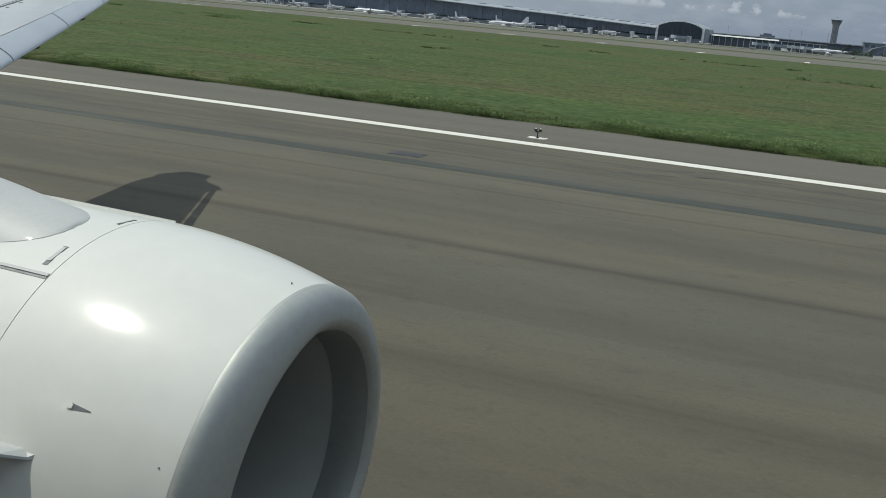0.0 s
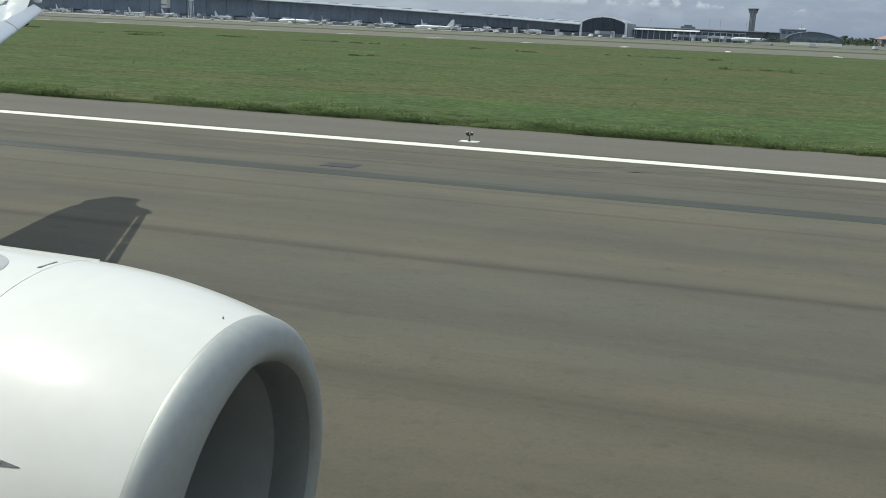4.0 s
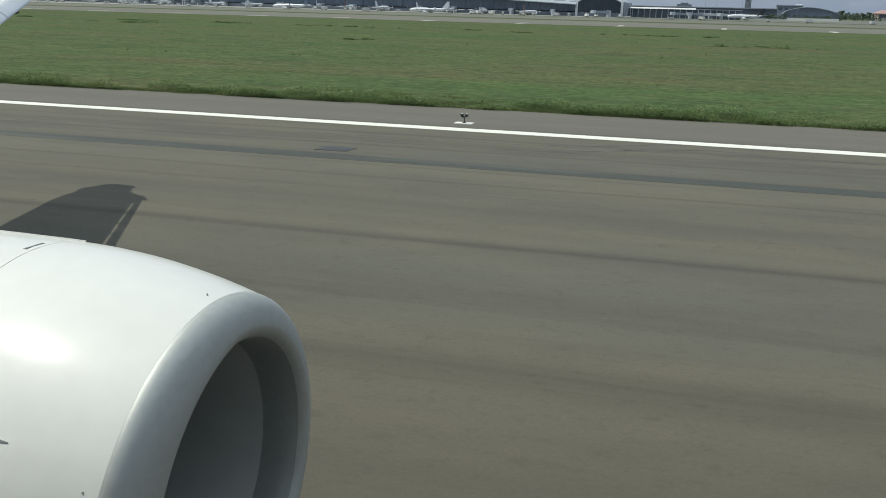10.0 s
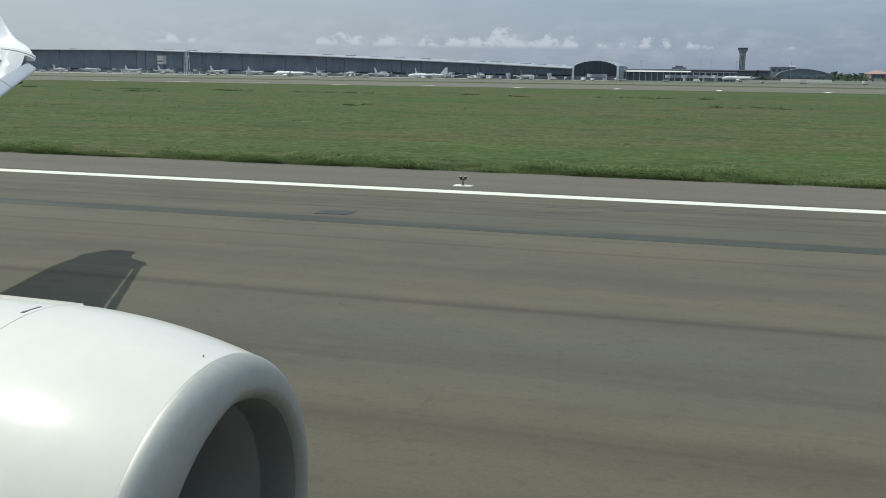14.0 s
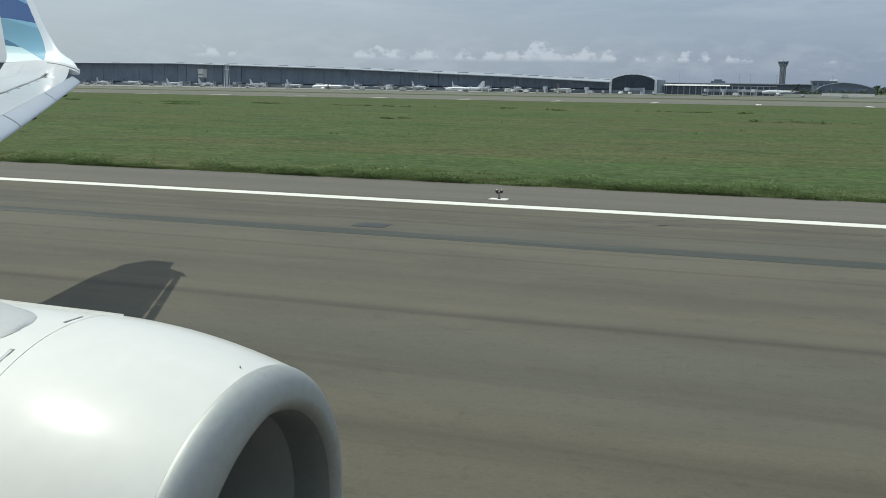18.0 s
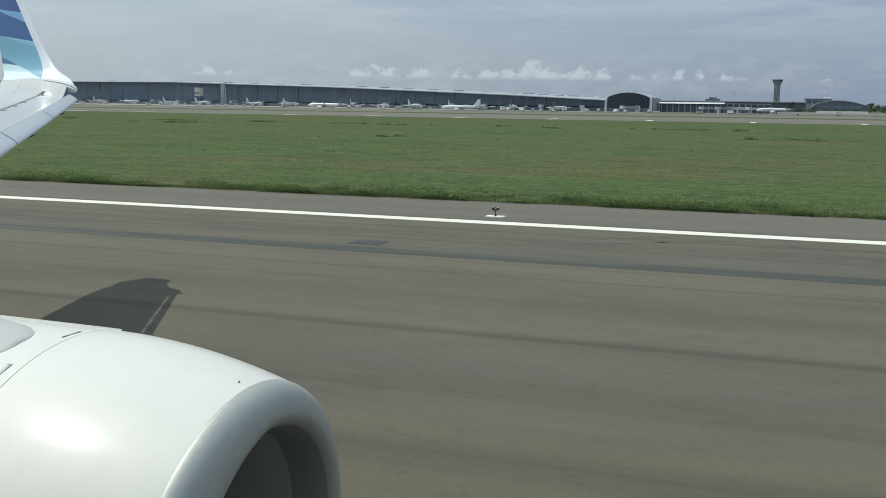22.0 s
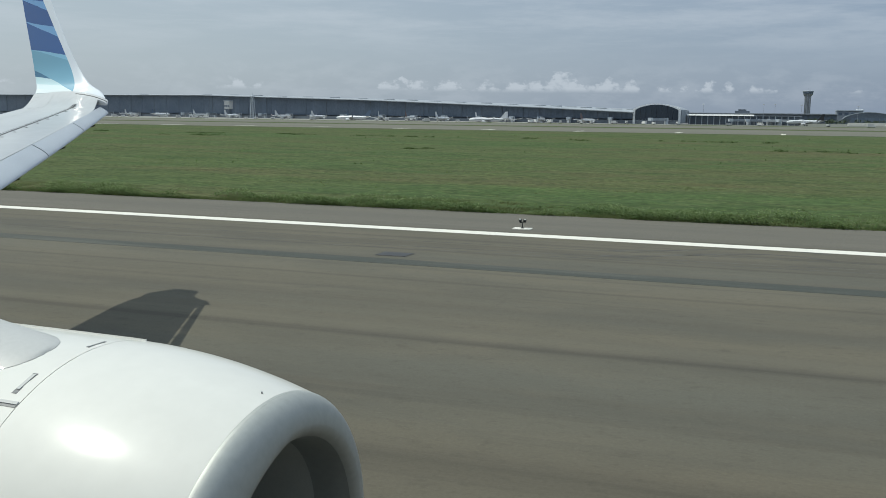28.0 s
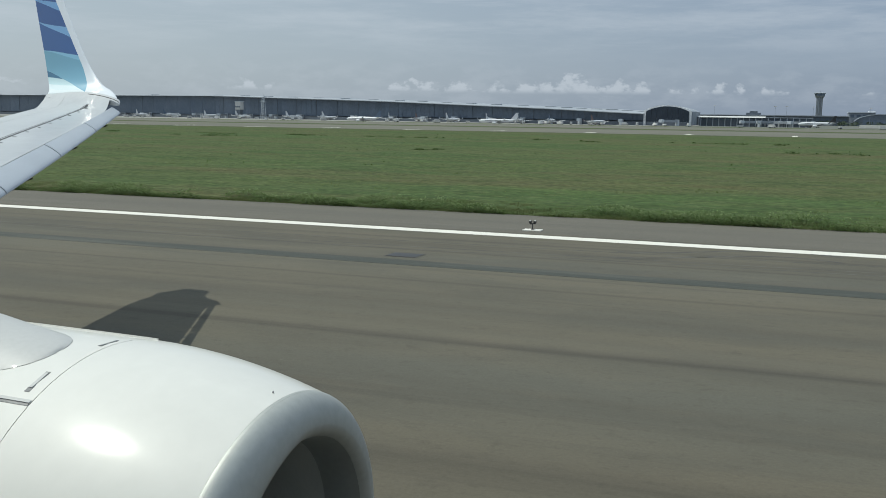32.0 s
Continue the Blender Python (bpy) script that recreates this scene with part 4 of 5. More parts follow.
# ---------------------------------------------------------------- runway fittings and markings
def edge_light_mesh():
    root = thing("runway_edge_light", (-8.0, 30.15, 0.0), "black runway edge light with two lenses on pale plinth", "light", "lights along the runway edge")
    part("plinth", box(-0.45, 0.45, -0.30, 0.30, -0.02, 0.03, 0.01), M_PLATE, root, "pale concrete plinth")
    part("stem", tube((0, 0, 0.03), (0, 0, 0.30), 0.03, 0.025, 12), M_DARK, root, "black stem")
    part("base_flange", tube((0, 0, 0.03), (0, 0, 0.06), 0.09, 0.08, 14), M_DARK, root)
    part("cross_arm", tube((-0.12, 0, 0.30), (0.12, 0, 0.34), 0.028, 0.028, 8), M_DARK, root)
    for sx in (-1, 1):
        head = part("lamp_head", tube((sx * 0.10, 0, 0.32), (sx * 0.12, 0, 0.45), 0.06, 0.085, 14), M_DARK, root, "black lamp head")
        part("lens", tube((sx * 0.12, 0, 0.45), (sx * 0.122, 0, 0.485), 0.05, 0.03, 14), M_LAMP, head, "clear glass lens")
    return root


light = edge_light_mesh()
light.scale = (0.68, 0.68, 0.68)
for k in (-3, -2, -1, 1, 2, 3):
    copy_thing(light, pose(-8.0 + 60 * k, 30.15, 0.0))
pit = thing("cable_pit_cover", (-9.6, 23.1, 0.0), "dark rectangular steel cable pit cover set in the runway", "pit cover", "pit covers beside the edge lights")
part("frame", box(-0.46, 0.46, -0.36, 0.36, -0.02, 0.006), M_TRACK, pit)
part("lid", box(-0.41, 0.41, -0.31, 0.31, 0.0, 0.012, 0.003), M_DARK, pit, "dark steel lid")
for k in (-3, -2, -1, 1, 2, 3):
    copy_thing(pit, pose(-9.6 + 60 * k, 23.1, 0.0))

# slanting white bars painted on the far taxiway
for k in range(-9, 5):
    x0 = -1.5 + 24.5 * k
    bm = prism([(x0, 236.0), (x0 + 1.2, 236.0), (x0 + 1.2, 247.0), (x0, 247.0)], -0.03, 0.004)
    tagged(part("taxiway_bar", bm, M_LINE, None, "short white bar painted on the taxiway edge", kind="structure"), category="marking")
# curved skid marks and long tyre streaks
def tyre_track(name, points, width):
    rows = []
    for k, (x, y) in enumerate(points):
        a, b = Vector(points[max(k - 1, 0)]), Vector(points[min(k + 1, len(points) - 1)])
        n = Vector((-(b - a).y, (b - a).x)).normalized() * width / 2
        rows.append([Vector((x - n.x, y - n.y, 0.002)), Vector((x + n.x, y + n.y, 0.002))])
    return tagged(part(name, loft(rows, False, False), M_TRACK, None, "dark curved tyre mark rubbed into the runway", kind="structure"), category="marking")


for dy in (0.0, 1.1):
    tyre_track("tyre_mark", [(-4.5 + 0.45 * k, 25.2 + dy + 2.0 * math.sin(k * 0.16) ** 2) for k in range(14)], 0.16)
for dy in (0.0, 0.5, 1.6):
    tyre_track("tyre_mark", [(-30 + 3.0 * k, 23.9 + dy + 1.2 * (k / 12) ** 2) for k in range(13)], 0.09)
# touchdown bars, exit chevrons and the turn-off behind the aircraft
for x0, y0 in ((-1265, 10.5), (-1265, 13.8), (-1140, 10.3), (-1012, 10.7)):
    structure("trim_touchdown_bar", box(x0, x0 + 22.5, y0, y0 + 1.6, -0.01, 0.005), M_WORN, "broad worn white touchdown bar with rubber marks")
structure("pavement_turn_off", prism([(-1330, GRASS - 0.02), (-1060, GRASS - 0.02), (-1090, 41.8), (-1215, 41.8), (-1330, 120), (-1400, 120)], -0.4, -0.008), M_SHOULDER, "asphalt taxiway turn-off beside the runway")
for x0, dx in ((-1150, 1.0), (-1176, 4.0), (-1138, -3.6)):
    structure("trim_chevron", prism([(x0, 29.6), (x0 + 1.2, 29.6), (x0 + 1.2 + dx, 40.9), (x0 + dx, 40.9)], -0.02, 0.003), M_YELLOW, "broad yellow chevron bar on the shoulder")
structure("trim_lead_line", prism([(-1290, 33.2), (-1180, 2.0), (-1179.5, 2.15), (-1289.5, 33.35)], -0.02, 0.006), M_YELLOW, "thin yellow lead-off line across the runway")
structure("trim_asphalt_overlay", box(17 + AHEAD, 90 + AHEAD, 10.9, 19.6, -0.01, 0.005), M_REPAIR, "large dark rectangle of fresh asphalt")
sign = thing("exit_sign", (-962, 46, -0.03), "small yellow taxiway exit sign with black letters", "sign")
part("panel", box(-0.7, 0.7, -0.07, 0.07, 0.3, 1.0, 0.02), M_YELLOW, sign)
for sx in (-0.5, 0.5):
    part("leg", tube((sx, 0, 0), (sx, 0, 0.32), 0.03, 0.03, 8), M_DARK, sign)
txt = bpy.data.curves.new("lettering", "FONT")
txt.body, txt.size, txt.align_x, txt.extrude = "N2", 0.55, "CENTER", 0.004
txt.materials.append(M_DARK)
lettering = new("lettering", txt)
lettering.parent = sign
lettering.matrix_basis = pose(0, -0.078, 0.46, 90, 0, 0)

# ---------------------------------------------------------------- vegetation
def meadow_sheet():
    """Uneven grass surface with low hummocks, flat at its rim."""
    rng = np.random.default_rng(7)
    xs = np.arange(-190, 40.1, 0.6)
    ys = GRASS - 0.05 + np.cumsum(np.concatenate([[0], 0.30 + 0.9 * np.linspace(0, 1, 265)]))
    ys = ys[ys < 226]
    gx, gy = np.meshgrid(xs, ys, indexing="ij")
    h = np.zeros_like(gx)
    for wave, height, count in ((14.0, 0.04, 14), (5.0, 0.02, 18), (2.2, 0.02, 22)):
        for _ in range(count):
            a, k, ph = rng.uniform(0, math.tau), math.tau / (wave * rng.uniform(0.7, 1.5)), rng.uniform(0, math.tau)
            h += height / math.sqrt(count) * np.sin((gx * math.cos(a) + gy * math.sin(a)) * k + ph)
    h = np.clip(h + rng.normal(0, 0.012, gx.shape) + 0.05, -0.02, 0.4)
    rim = np.minimum.reduce([(gy - ys[0]) / 2.5, (ys[-1] - gy) / 6, (gx - xs[0]) / 6, (xs[-1] - gx) / 6])
    h = -0.025 + (h + 0.025) * np.clip(rim, 0, 1)
    v = np.stack([gx, gy, h], -1).reshape(-1, 3)
    n, m = gx.shape
    i = np.arange(n * m).reshape(n, m)
    f = np.stack([i[:-1, :-1], i[1:, :-1], i[1:, 1:], i[:-1, 1:]], -1).reshape(-1, 4)
    me = bpy.data.meshes.new("ground_meadow")
    me.vertices.add(len(v))
    me.vertices.foreach_set("co", v.reshape(-1))
    me.loops.add(4 * len(f))
    me.loops.foreach_set("vertex_index", f.reshape(-1))
    me.polygons.add(len(f))
    me.polygons.foreach_set("loop_start", np.arange(0, 4 * len(f), 4))
    me.polygons.foreach_set("loop_total", np.full(len(f), 4))
    me.update()
    me.validate()
    me.polygons.foreach_set("use_smooth", [True] * len(me.polygons))
    me.materials.append(M_GRASS)
    return tagged(new("ground_meadow", me), "uneven rough green meadow with low hummocks", "ground", "", "structure")


meadow_sheet()
grass_blades("verge_grass", 1, 70000, (-48, 12, GRASS - 0.15, 39.5), 0.13, 0.013, M_BLADE, "uneven green grass along the asphalt edge")
grass_blades("meadow_grass", 3, 60000, (-90, 16, 38, 80), 0.12, 0.018, M_BLADE, "short rough green meadow grass", clump=0.2)


def leaf_scatter(name, seed, count, area, low, high, size, label, clump, mat):
    """One object of small tilted leaves in patches over area."""
    rng = np.random.default_rng(seed)
    x = rng.uniform(area[0], area[1], count)
    y = area[2] + (area[3] - area[2]) * rng.uniform(0, 1, count) ** 1.5
    wave = np.sin(x * 0.62 + np.sin(y * 0.9) * 2) * np.sin(y * 0.7 + x * 0.17) + 0.6 * np.sin(x * 1.9 + 1.3) * np.sin(y * 1.4 + 0.4)
    keep = wave + rng.normal(0, 0.3, count) > clump
    x, y, wave = x[keep], y[keep], wave[keep]
    n = len(x)
    z = low + (high - low) * rng.uniform(0, 1, n) * np.clip(0.5 + 0.5 * wave, 0.15, 1.0)
    a, t, s = rng.uniform(0, math.tau, n), rng.normal(0.25, 0.35, n), size * rng.uniform(0.5, 1.2, n)
    ax = np.stack([np.cos(a), np.sin(a), np.zeros(n)], 1) * s[:, None]
    bx = np.stack([-np.sin(a) * np.cos(t), np.cos(a) * np.cos(t), np.sin(t)], 1) * s[:, None]
    c = np.stack([x, y, z], 1)
    v = np.stack([c - bx, c + ax * 0.55, c + bx, c - ax * 0.55], 1).reshape(-1, 3)
    f = np.arange(4 * n).reshape(-1, 4)
    ob = quads(name, v.tolist(), f.tolist(), mat)
    return tagged(ob, label, "weeds", "", "stuff")


leaf_scatter("verge_weeds", 2, 60000, (-48, 12, GRASS - 0.30, 37.4), -0.01, 0.36, 0.055, "leafy green weeds along the asphalt edge", -0.1, M_WEED)
leaf_scatter("pale_verge_weeds", 5, 30000, (-48, 12, GRASS - 0.10, 37.6), 0.14, 0.40, 0.050, "pale green weed tips along the asphalt edge", 0.45, M_PALELEAF)
leaf_scatter("meadow_weeds", 4, 70000, (-170, 20, 60, 190), 0.0, 0.14, 0.13, "low leafy weeds scattered over the meadow", 1.35, M_CLUMP)


def weed_patch(seed, x, y, w, d, h, count):
    rng = np.random.default_rng(seed)
    verts, faces = [], []
    tufts = [(x + rng.normal(0, w * 0.8), y + rng.normal(0, d * 0.9), rng.uniform(0.25, 0.7), h * rng.uniform(0.3, 0.9)) for _ in range(int(3 + 2.2 * w))]
    for k in range(count):
        tx, ty, tr, th = tufts[k % len(tufts)]
        px, py = tx + rng.normal(0, tr * 0.8), ty + rng.normal(0, tr * 0.6)
        pz = th * rng.uniform(0.1, 1.0) * math.exp(-((px - tx) / tr) ** 2 * 0.5 - ((py - ty) / tr) ** 2 * 0.5)
        a, t, s = rng.uniform(0, math.tau), rng.uniform(-0.9, 1.1), rng.uniform(0.05, 0.12)
        ax = Vector((math.cos(a), math.sin(a), 0)) * s
        bx = Vector((-math.sin(a) * math.cos(t), math.cos(a) * math.cos(t), math.sin(t))) * s
        c = Vector((px, py, pz + 0.02))
        n = len(verts)
        verts += [c - ax, c - bx * 0.5, c + ax, c + bx]
        faces.append((n, n + 1, n + 2, n + 3))
    ob = quads("weed_clump", verts, faces, M_CLUMP)
    return tagged(ob, "low clump of dark leafy weeds in the meadow", "weeds", "weed clumps in the meadow", "stuff")


weeds = [(-36.8, 96, 1.5, 0.8, 0.4), (3.5, 112, 4.0, 1.2, 0.5), (-88, 132, 4.0, 2.0, 0.6)]
ditch = random.Random(5)
for k in range(22):        # broken line of low growth along a shallow ditch
    if ditch.random() < 0.75:
        weeds.append((-178 + 9.2 * k + ditch.uniform(-3, 3), 148 + ditch.uniform(-2, 2), ditch.uniform(1.0, 4.0), 0.5, ditch.uniform(0.25, 0.5)))
for k, (x, y, w, d, h) in enumerate(weeds):
    weed_patch(40 + k, x, y, w, d, h, int(150 + 90 * w))


# ---------------------------------------------------------------- terminals across the field
def facade_point(u):
    """Foot and height of the long terminal's front at u from its far end (0) to the pavilion (1)."""
    pts = ((-2200, 1644, 42.0), (-1165, 1420, 38.2), (-800, 1305, 29.6), (-531, 1230, 20.6), (-396, 1203, 15.0))
    k = min(int(u * 4), 3)
    f = u * 4 - k
    return [pts[k][i] + (pts[k + 1][i] - pts[k][i]) * f for i in range(3)]


terminal = thing("airport_terminal", (-1000, 1360, 0.0), "very long terminal with dark glass front and pale curving roof", "building")


def into(root, name, bm, mat, label="", smooth=False, parent=None):
    bm.transform(root.matrix_basis.inverted())
    return part(name, bm, mat, parent or root, label, smooth)


BAYS = 136
for k in range(BAYS):
    a, b = facade_point(k / BAYS), facade_point((k + 0.985) / BAYS)
    rows = [[Vector((p[0], p[1], 6.0)), Vector((p[0], p[1], p[2] - 1.0)), Vector((p[0] + 1, p[1] + 5, p[2] - 1.0)), Vector((p[0] + 1, p[1] + 5, 6.0))] for p in (a, b)]
    into(terminal, "glass_bay", loft(rows), M_GLASSDARK)
    if k % 4 == 0:
        into(terminal, "mullion", box(a[0] - 0.3, a[0] + 0.3, a[1] - 0.6, a[1] + 0.3, 0.0, a[2] - 0.6), M_WALLDARK)
roof_rows, base_rows, body_rows = [], [], []
for k in range(41):
    x, y, h = facade_point(k / 40)
    f = 0.25 + 0.75 * k / 40          # the roof shows thinner towards the far end
    roof_rows.append([Vector((x, y - 9, h - 0.6)), Vector((x, y + 15, h + 1.6 * f)), Vector((x + 6, y + 50, h + 3.2 * f)), Vector((x + 12, y + 90, h + 1.5 * f)), Vector((x + 12, y + 90, h - 0.9)), Vector((x, y - 9, h - 1.5))])
    base_rows.append([Vector((x, y - 4, 0)), Vector((x, y - 4, 4.6)), Vector((x, y + 8, 5.0)), Vector((x, y + 8, 0))])
    body_rows.append([Vector((x, y + 6, 0)), Vector((x, y + 6, h - 1)), Vector((x + 10, y + 85, h - 1)), Vector((x + 10, y + 85, 0))])
into(terminal, "roof", loft(roof_rows), M_ROOF, "pale grey metal roof")
into(terminal, "gate_level", loft(base_rows), M_WALLDARK, "dark ground level")
into(terminal, "body", loft(body_rows), M_WALLDARK)
for k in range(26):
    x, y, h = facade_point((k + 0.4) / 26)
    into(terminal, "skylight", box(x, x + 14, y + 18, y + 24, h + 0.3, h + 1.0 + (k % 3) * 0.2 + 1.2 * k / 26), M_ROOF)

# arched pavilion at the terminal's end
pav = thing("arched_pavilion", (-368, 1200, 0.0), "glass pavilion with a low arched front in a pale frame", "building")


def arch_line(x0, x1, z0, rise, n=24):
    return [(x0 + (x1 - x0) * k / n, z0 + rise * math.sin(math.pi * k / n) ** 0.75) for k in range(n + 1)]


def arch_wall(x0, x1, z0, z1, rise, y0, y1):
    line = [(x0, z0)] + arch_line(x0, x1, z1, rise) + [(x1, z0)]
    bm = bmesh.new()
    add_prism(bm, line, 0, 1)
    bm.transform(Matrix(((1, 0, 0, 0), (0, 0, y1 - y0, y0), (0, 1, 0, 0), (0, 0, 0, 1))))
    return bm


into(pav, "front_frame", arch_wall(-397.0, -339.5, 0, 18.2, 7.0, 1199, 1203), M_ARCH, "white arched frame")
for k in range(8):
    xa, xb = -394 + 52 * k / 8, -394 + 52 * (k + 0.97) / 8
    h = lambda x: 17.0 + 6.6 * max(0.0, math.sin(math.pi * (x + 394) / 52)) ** 0.75
    bm = bmesh.new()
    add_prism(bm, [(xa, 4.8), (xb, 4.8), (xb, h(xb)), ((xa + xb) / 2, h((xa + xb) / 2)), (xa, h(xa))], 0, 1)
    bm.transform(Matrix(((1, 0, 0, 0), (0, 0, 1.2, 1198), (0, 1, 0, 0), (0, 0, 0, 1))))
    into(pav, "glass_panel", bm, M_PAVGLASS)
into(pav, "lower_gallery", box(-394, -342, 1197.6, 1199.4, 0.2, 4.6), M_WALLDARK)
into(pav, "barrel_roof", arch_wall(-396, -340, 9, 17.8, 6.8, 1203, 1300), M_ROOF, "pale barrel roof")
for k in range(7):
    ya, yb = 1204 + 96 * k / 7, 1204 + 96 * (k + 0.96) / 7
    into(pav, "side_panel", box(-340, -338.6, ya, yb, 1.0, 17.4), M_WALLGREY)

# low pier with a white roof, then the long low terminal
pier = thing("boarding_pier", (-300, 1268, 0.0), "low boarding pier with a bright white flat roof", "building")
into(pier, "roof", loft([[Vector((x, 1260, 6.6)), Vector((x, 1270, 8.4)), Vector((x, 1280, 7.6)), Vector((x, 1280, 6.6))] for x in (-338, -256)]), M_WHITE, "bright white sloping roof")
into(pier, "wall", box(-336, -202, 1265, 1278, -DROP, 6.4), M_WALLDARK)
into(pier, "roof_section", box(-255, -200, 1262, 1280, 6.4, 7.4, 0.2), M_WALLGREY)
for k in range(18):
    into(pier, "column", tube((-334 + 7.4 * k, 1263, -DROP), (-334 + 7.4 * k, 1263, 7), 0.5, 0.5, 8), M_FRAME)
    into(pier, "window", box(-333 + 7.2 * k, -328.5 + 7.2 * k, 1264.6, 1265.2, 3.2, 5.6), M_GLASSDARK)

low = thing("low_terminal", (-260, 1900, 0.0), "long low dark terminal wing with flat roof", "building")
into(low, "wall", box(-520, -132, 1900, 1960, -DROP, 12), M_WALLDARK)
into(low, "roof", box(-525, -130, 1894, 1964, 12, 13.6), M_WALLGREY, "grey flat roof")
into(low, "roof_house", prism([(-312, 1905), (-286, 1905), (-286, 1930), (-312, 1930)], 13.6, 17.5), M_WALLDARK)
into(low, "roof_house", box(-306, -292, 1908, 1926, 17.5, 20.5), M_WALLDARK)
for k in range(48):
    into(low, "window", box(-516 + 8 * k, -510.5 + 8 * k, 1899.5, 1900.2, 3.5, 9.0), M_GLASSDARK)

# control tower
tower = thing("control_tower", (-181, 2080, 0.0), "tall fluted concrete control tower with flared dark glass cab", "tower")
shaft = []
for z, r in ((-DROP, 7.6), (6, 6.6), (20, 6.2), (40, 6.2), (48, 6.6), (52, 7.6)):
    shaft.append([Vector((-181 + r * (1.0 if k % 2 else 0.93) * math.cos(math.tau * k / 32), 2080 + r * (1.0 if k % 2 else 0.93) * math.sin(math.tau * k / 32), z)) for k in range(32)])
into(tower, "shaft", loft(shaft), M_CONCWALL, "fluted grey concrete shaft")
for k in (3, 7, 11, 27):
    a = math.tau * k / 32 + math.pi
    into(tower, "rib", box(-181 + 6.6 * math.cos(a) - 0.5, -181 + 6.6 * math.cos(a) + 0.5, 2080 - abs(6.6 * math.sin(a)) - 0.5, 2080 - abs(6.6 * math.sin(a)) + 0.5, 0, 52), M_WALLGREY)
ring = lambda r, z, n=16: [Vector((-181 + r * math.cos(math.tau * k / n), 2080 + r * math.sin(math.tau * k / n), z)) for k in range(n)]
into(tower, "corbel", loft([ring(7.0, 50), ring(9.0, 53), ring(9.2, 54.2)]), M_CONCWALL)
for k in range(16):
    a, b = math.tau * k / 16, math.tau * (k + 0.94) / 16
    rows = [[Vector((-181 + r * math.cos(t), 2080 + r * math.sin(t), z)) for r, z in ((9.0, 54.2), (10.4, 58.4), (10.0, 58.4), (8.6, 54.2))] for t in (a, b)]
    into(tower, "cab_window", loft(rows), M_GLASSDARK)
into(tower, "cab_roof", loft([ring(10.9, 58.4), ring(11.0, 59.4), ring(8.5, 60.4), ring(2.0, 60.8)]), M_WALLGREY, "grey cab roof")
into(tower, "mast", tube((-181, 2080, 60.5), (-181, 2080, 66.5), 0.25, 0.1, 6), M_METAL)

# hangar beside the tower
hangar = thing("hangar", (-75, 1900, 0.0), "broad dark hangar with a bowed roof", "building")
HX = -122.0                     # foot of the bowed shell
bow = [(HX + 100 * k / 20, 8.5 + 12.5 * math.sin(math.pi * (k / 20) ** 0.85) ** 0.7) for k in range(21)]
bm = bmesh.new()
add_prism(bm, [(HX, 0)] + bow + [(HX + 100, 0)], 0, 1)
bm.transform(Matrix(((1, 0, 0, 0), (0, 0, 60, 1902), (0, 1, 0, 0), (0, 0, 0, 1))))
into(hangar, "shell", bm, M_WALLDARK, "dark bowed roof and gable")
for k in range(20):             # pale edge of the roof along the gable
    (xa, za), (xb, zb) = bow[k], bow[k + 1]
    bm = bmesh.new()
    add_prism(bm, [(xa, za - 0.3), (xb, zb - 0.3), (xb, zb + 0.8), (xa, za + 0.8)], 0, 1)
    bm.transform(Matrix(((1, 0, 0, 0), (0, 0, 1.5, 1900.8), (0, 1, 0, 0), (0, 0, 0, 1))))
    into(hangar, "roof_edge", bm, M_FRAME if k < 7 else M_WALLGREY)
into(hangar, "roof_light", box(HX + 38, HX + 54, 1925, 1935, 18.0, 22.2), M_FRAME)
for k in range(9):
    into(hangar, "door_panel", box(HX + 14 + 8.0 * k, HX + 21.6 + 8.0 * k, 1901.2, 1902.1, 0.2, 11.5), M_GLASSDARK)
depot = thing("cargo_building", (HX - 8, 1990, 0.0), "pale grey flat-roofed cargo building behind the hangar", "building")
into(depot, "wall", box(HX - 7, HX + 40, 1990, 2040, 0, 24.5), M_WALLGREY)
into(depot, "roof", box(HX - 8, HX + 41, 1987, 2042, 24.5, 26.0), M_FRAME, "pale flat roof")
into(depot, "plant_room", box(HX + 28, HX + 40, 1992, 2010, 26.0, 28.0), M_ARCH)
for k in range(4):
    into(depot, "window", box(HX - 4 + 11 * k, HX + 3 + 11 * k, 1989.4, 1990.2, 16.0, 21.0), M_GLASSDARK)

# service tower and lattice mast before the long terminal
block = thing("service_tower", (-1066, 1340, 0.0), "square pale service tower in front of the terminal", "building")
into(block, "lower_wall", box(-1070, -1062, 1336, 1344, 0, 14), M_WALLDARK)
into(block, "upper_wall", box(-1071, -1061, 1335, 1345, 14, 26.5, 0.4), M_TRUCK, "pale upper storeys")
into(block, "roof_slab", box(-1071.6, -1060.4, 1334.4, 1345.6, 26.5, 27.4), M_FRAME)
for k in range(3):
    into(block, "window", box(-1070.4 + 3.1 * k, -1068.0 + 3.1 * k, 1334.7, 1335.1, 17.5, 20.0), M_GLASSDARK)
mast = thing("lattice_mast", (-871, 1090, 0.0), "tall lattice radio mast with platforms", "mast")
for sx, sy in ((-1, -1), (1, -1), (1, 1), (-1, 1)):
    into(mast, "leg", tube((-871 + 2.6 * sx, 1090 + 2.6 * sy, 0), (-871 + 1.2 * sx, 1090 + 1.2 * sy, 30), 0.4, 0.3, 6), M_FRAME)
for k in range(9):
    z, r = 3 + 3 * k, 2.6 - 1.4 * (3 + 3 * k) / 30
    into(mast, "brace", tube((-871 - r, 1090 - r, z), (-871 + r, 1090 - r, z + 2.8), 0.2, 0.2, 5), M_FRAME)
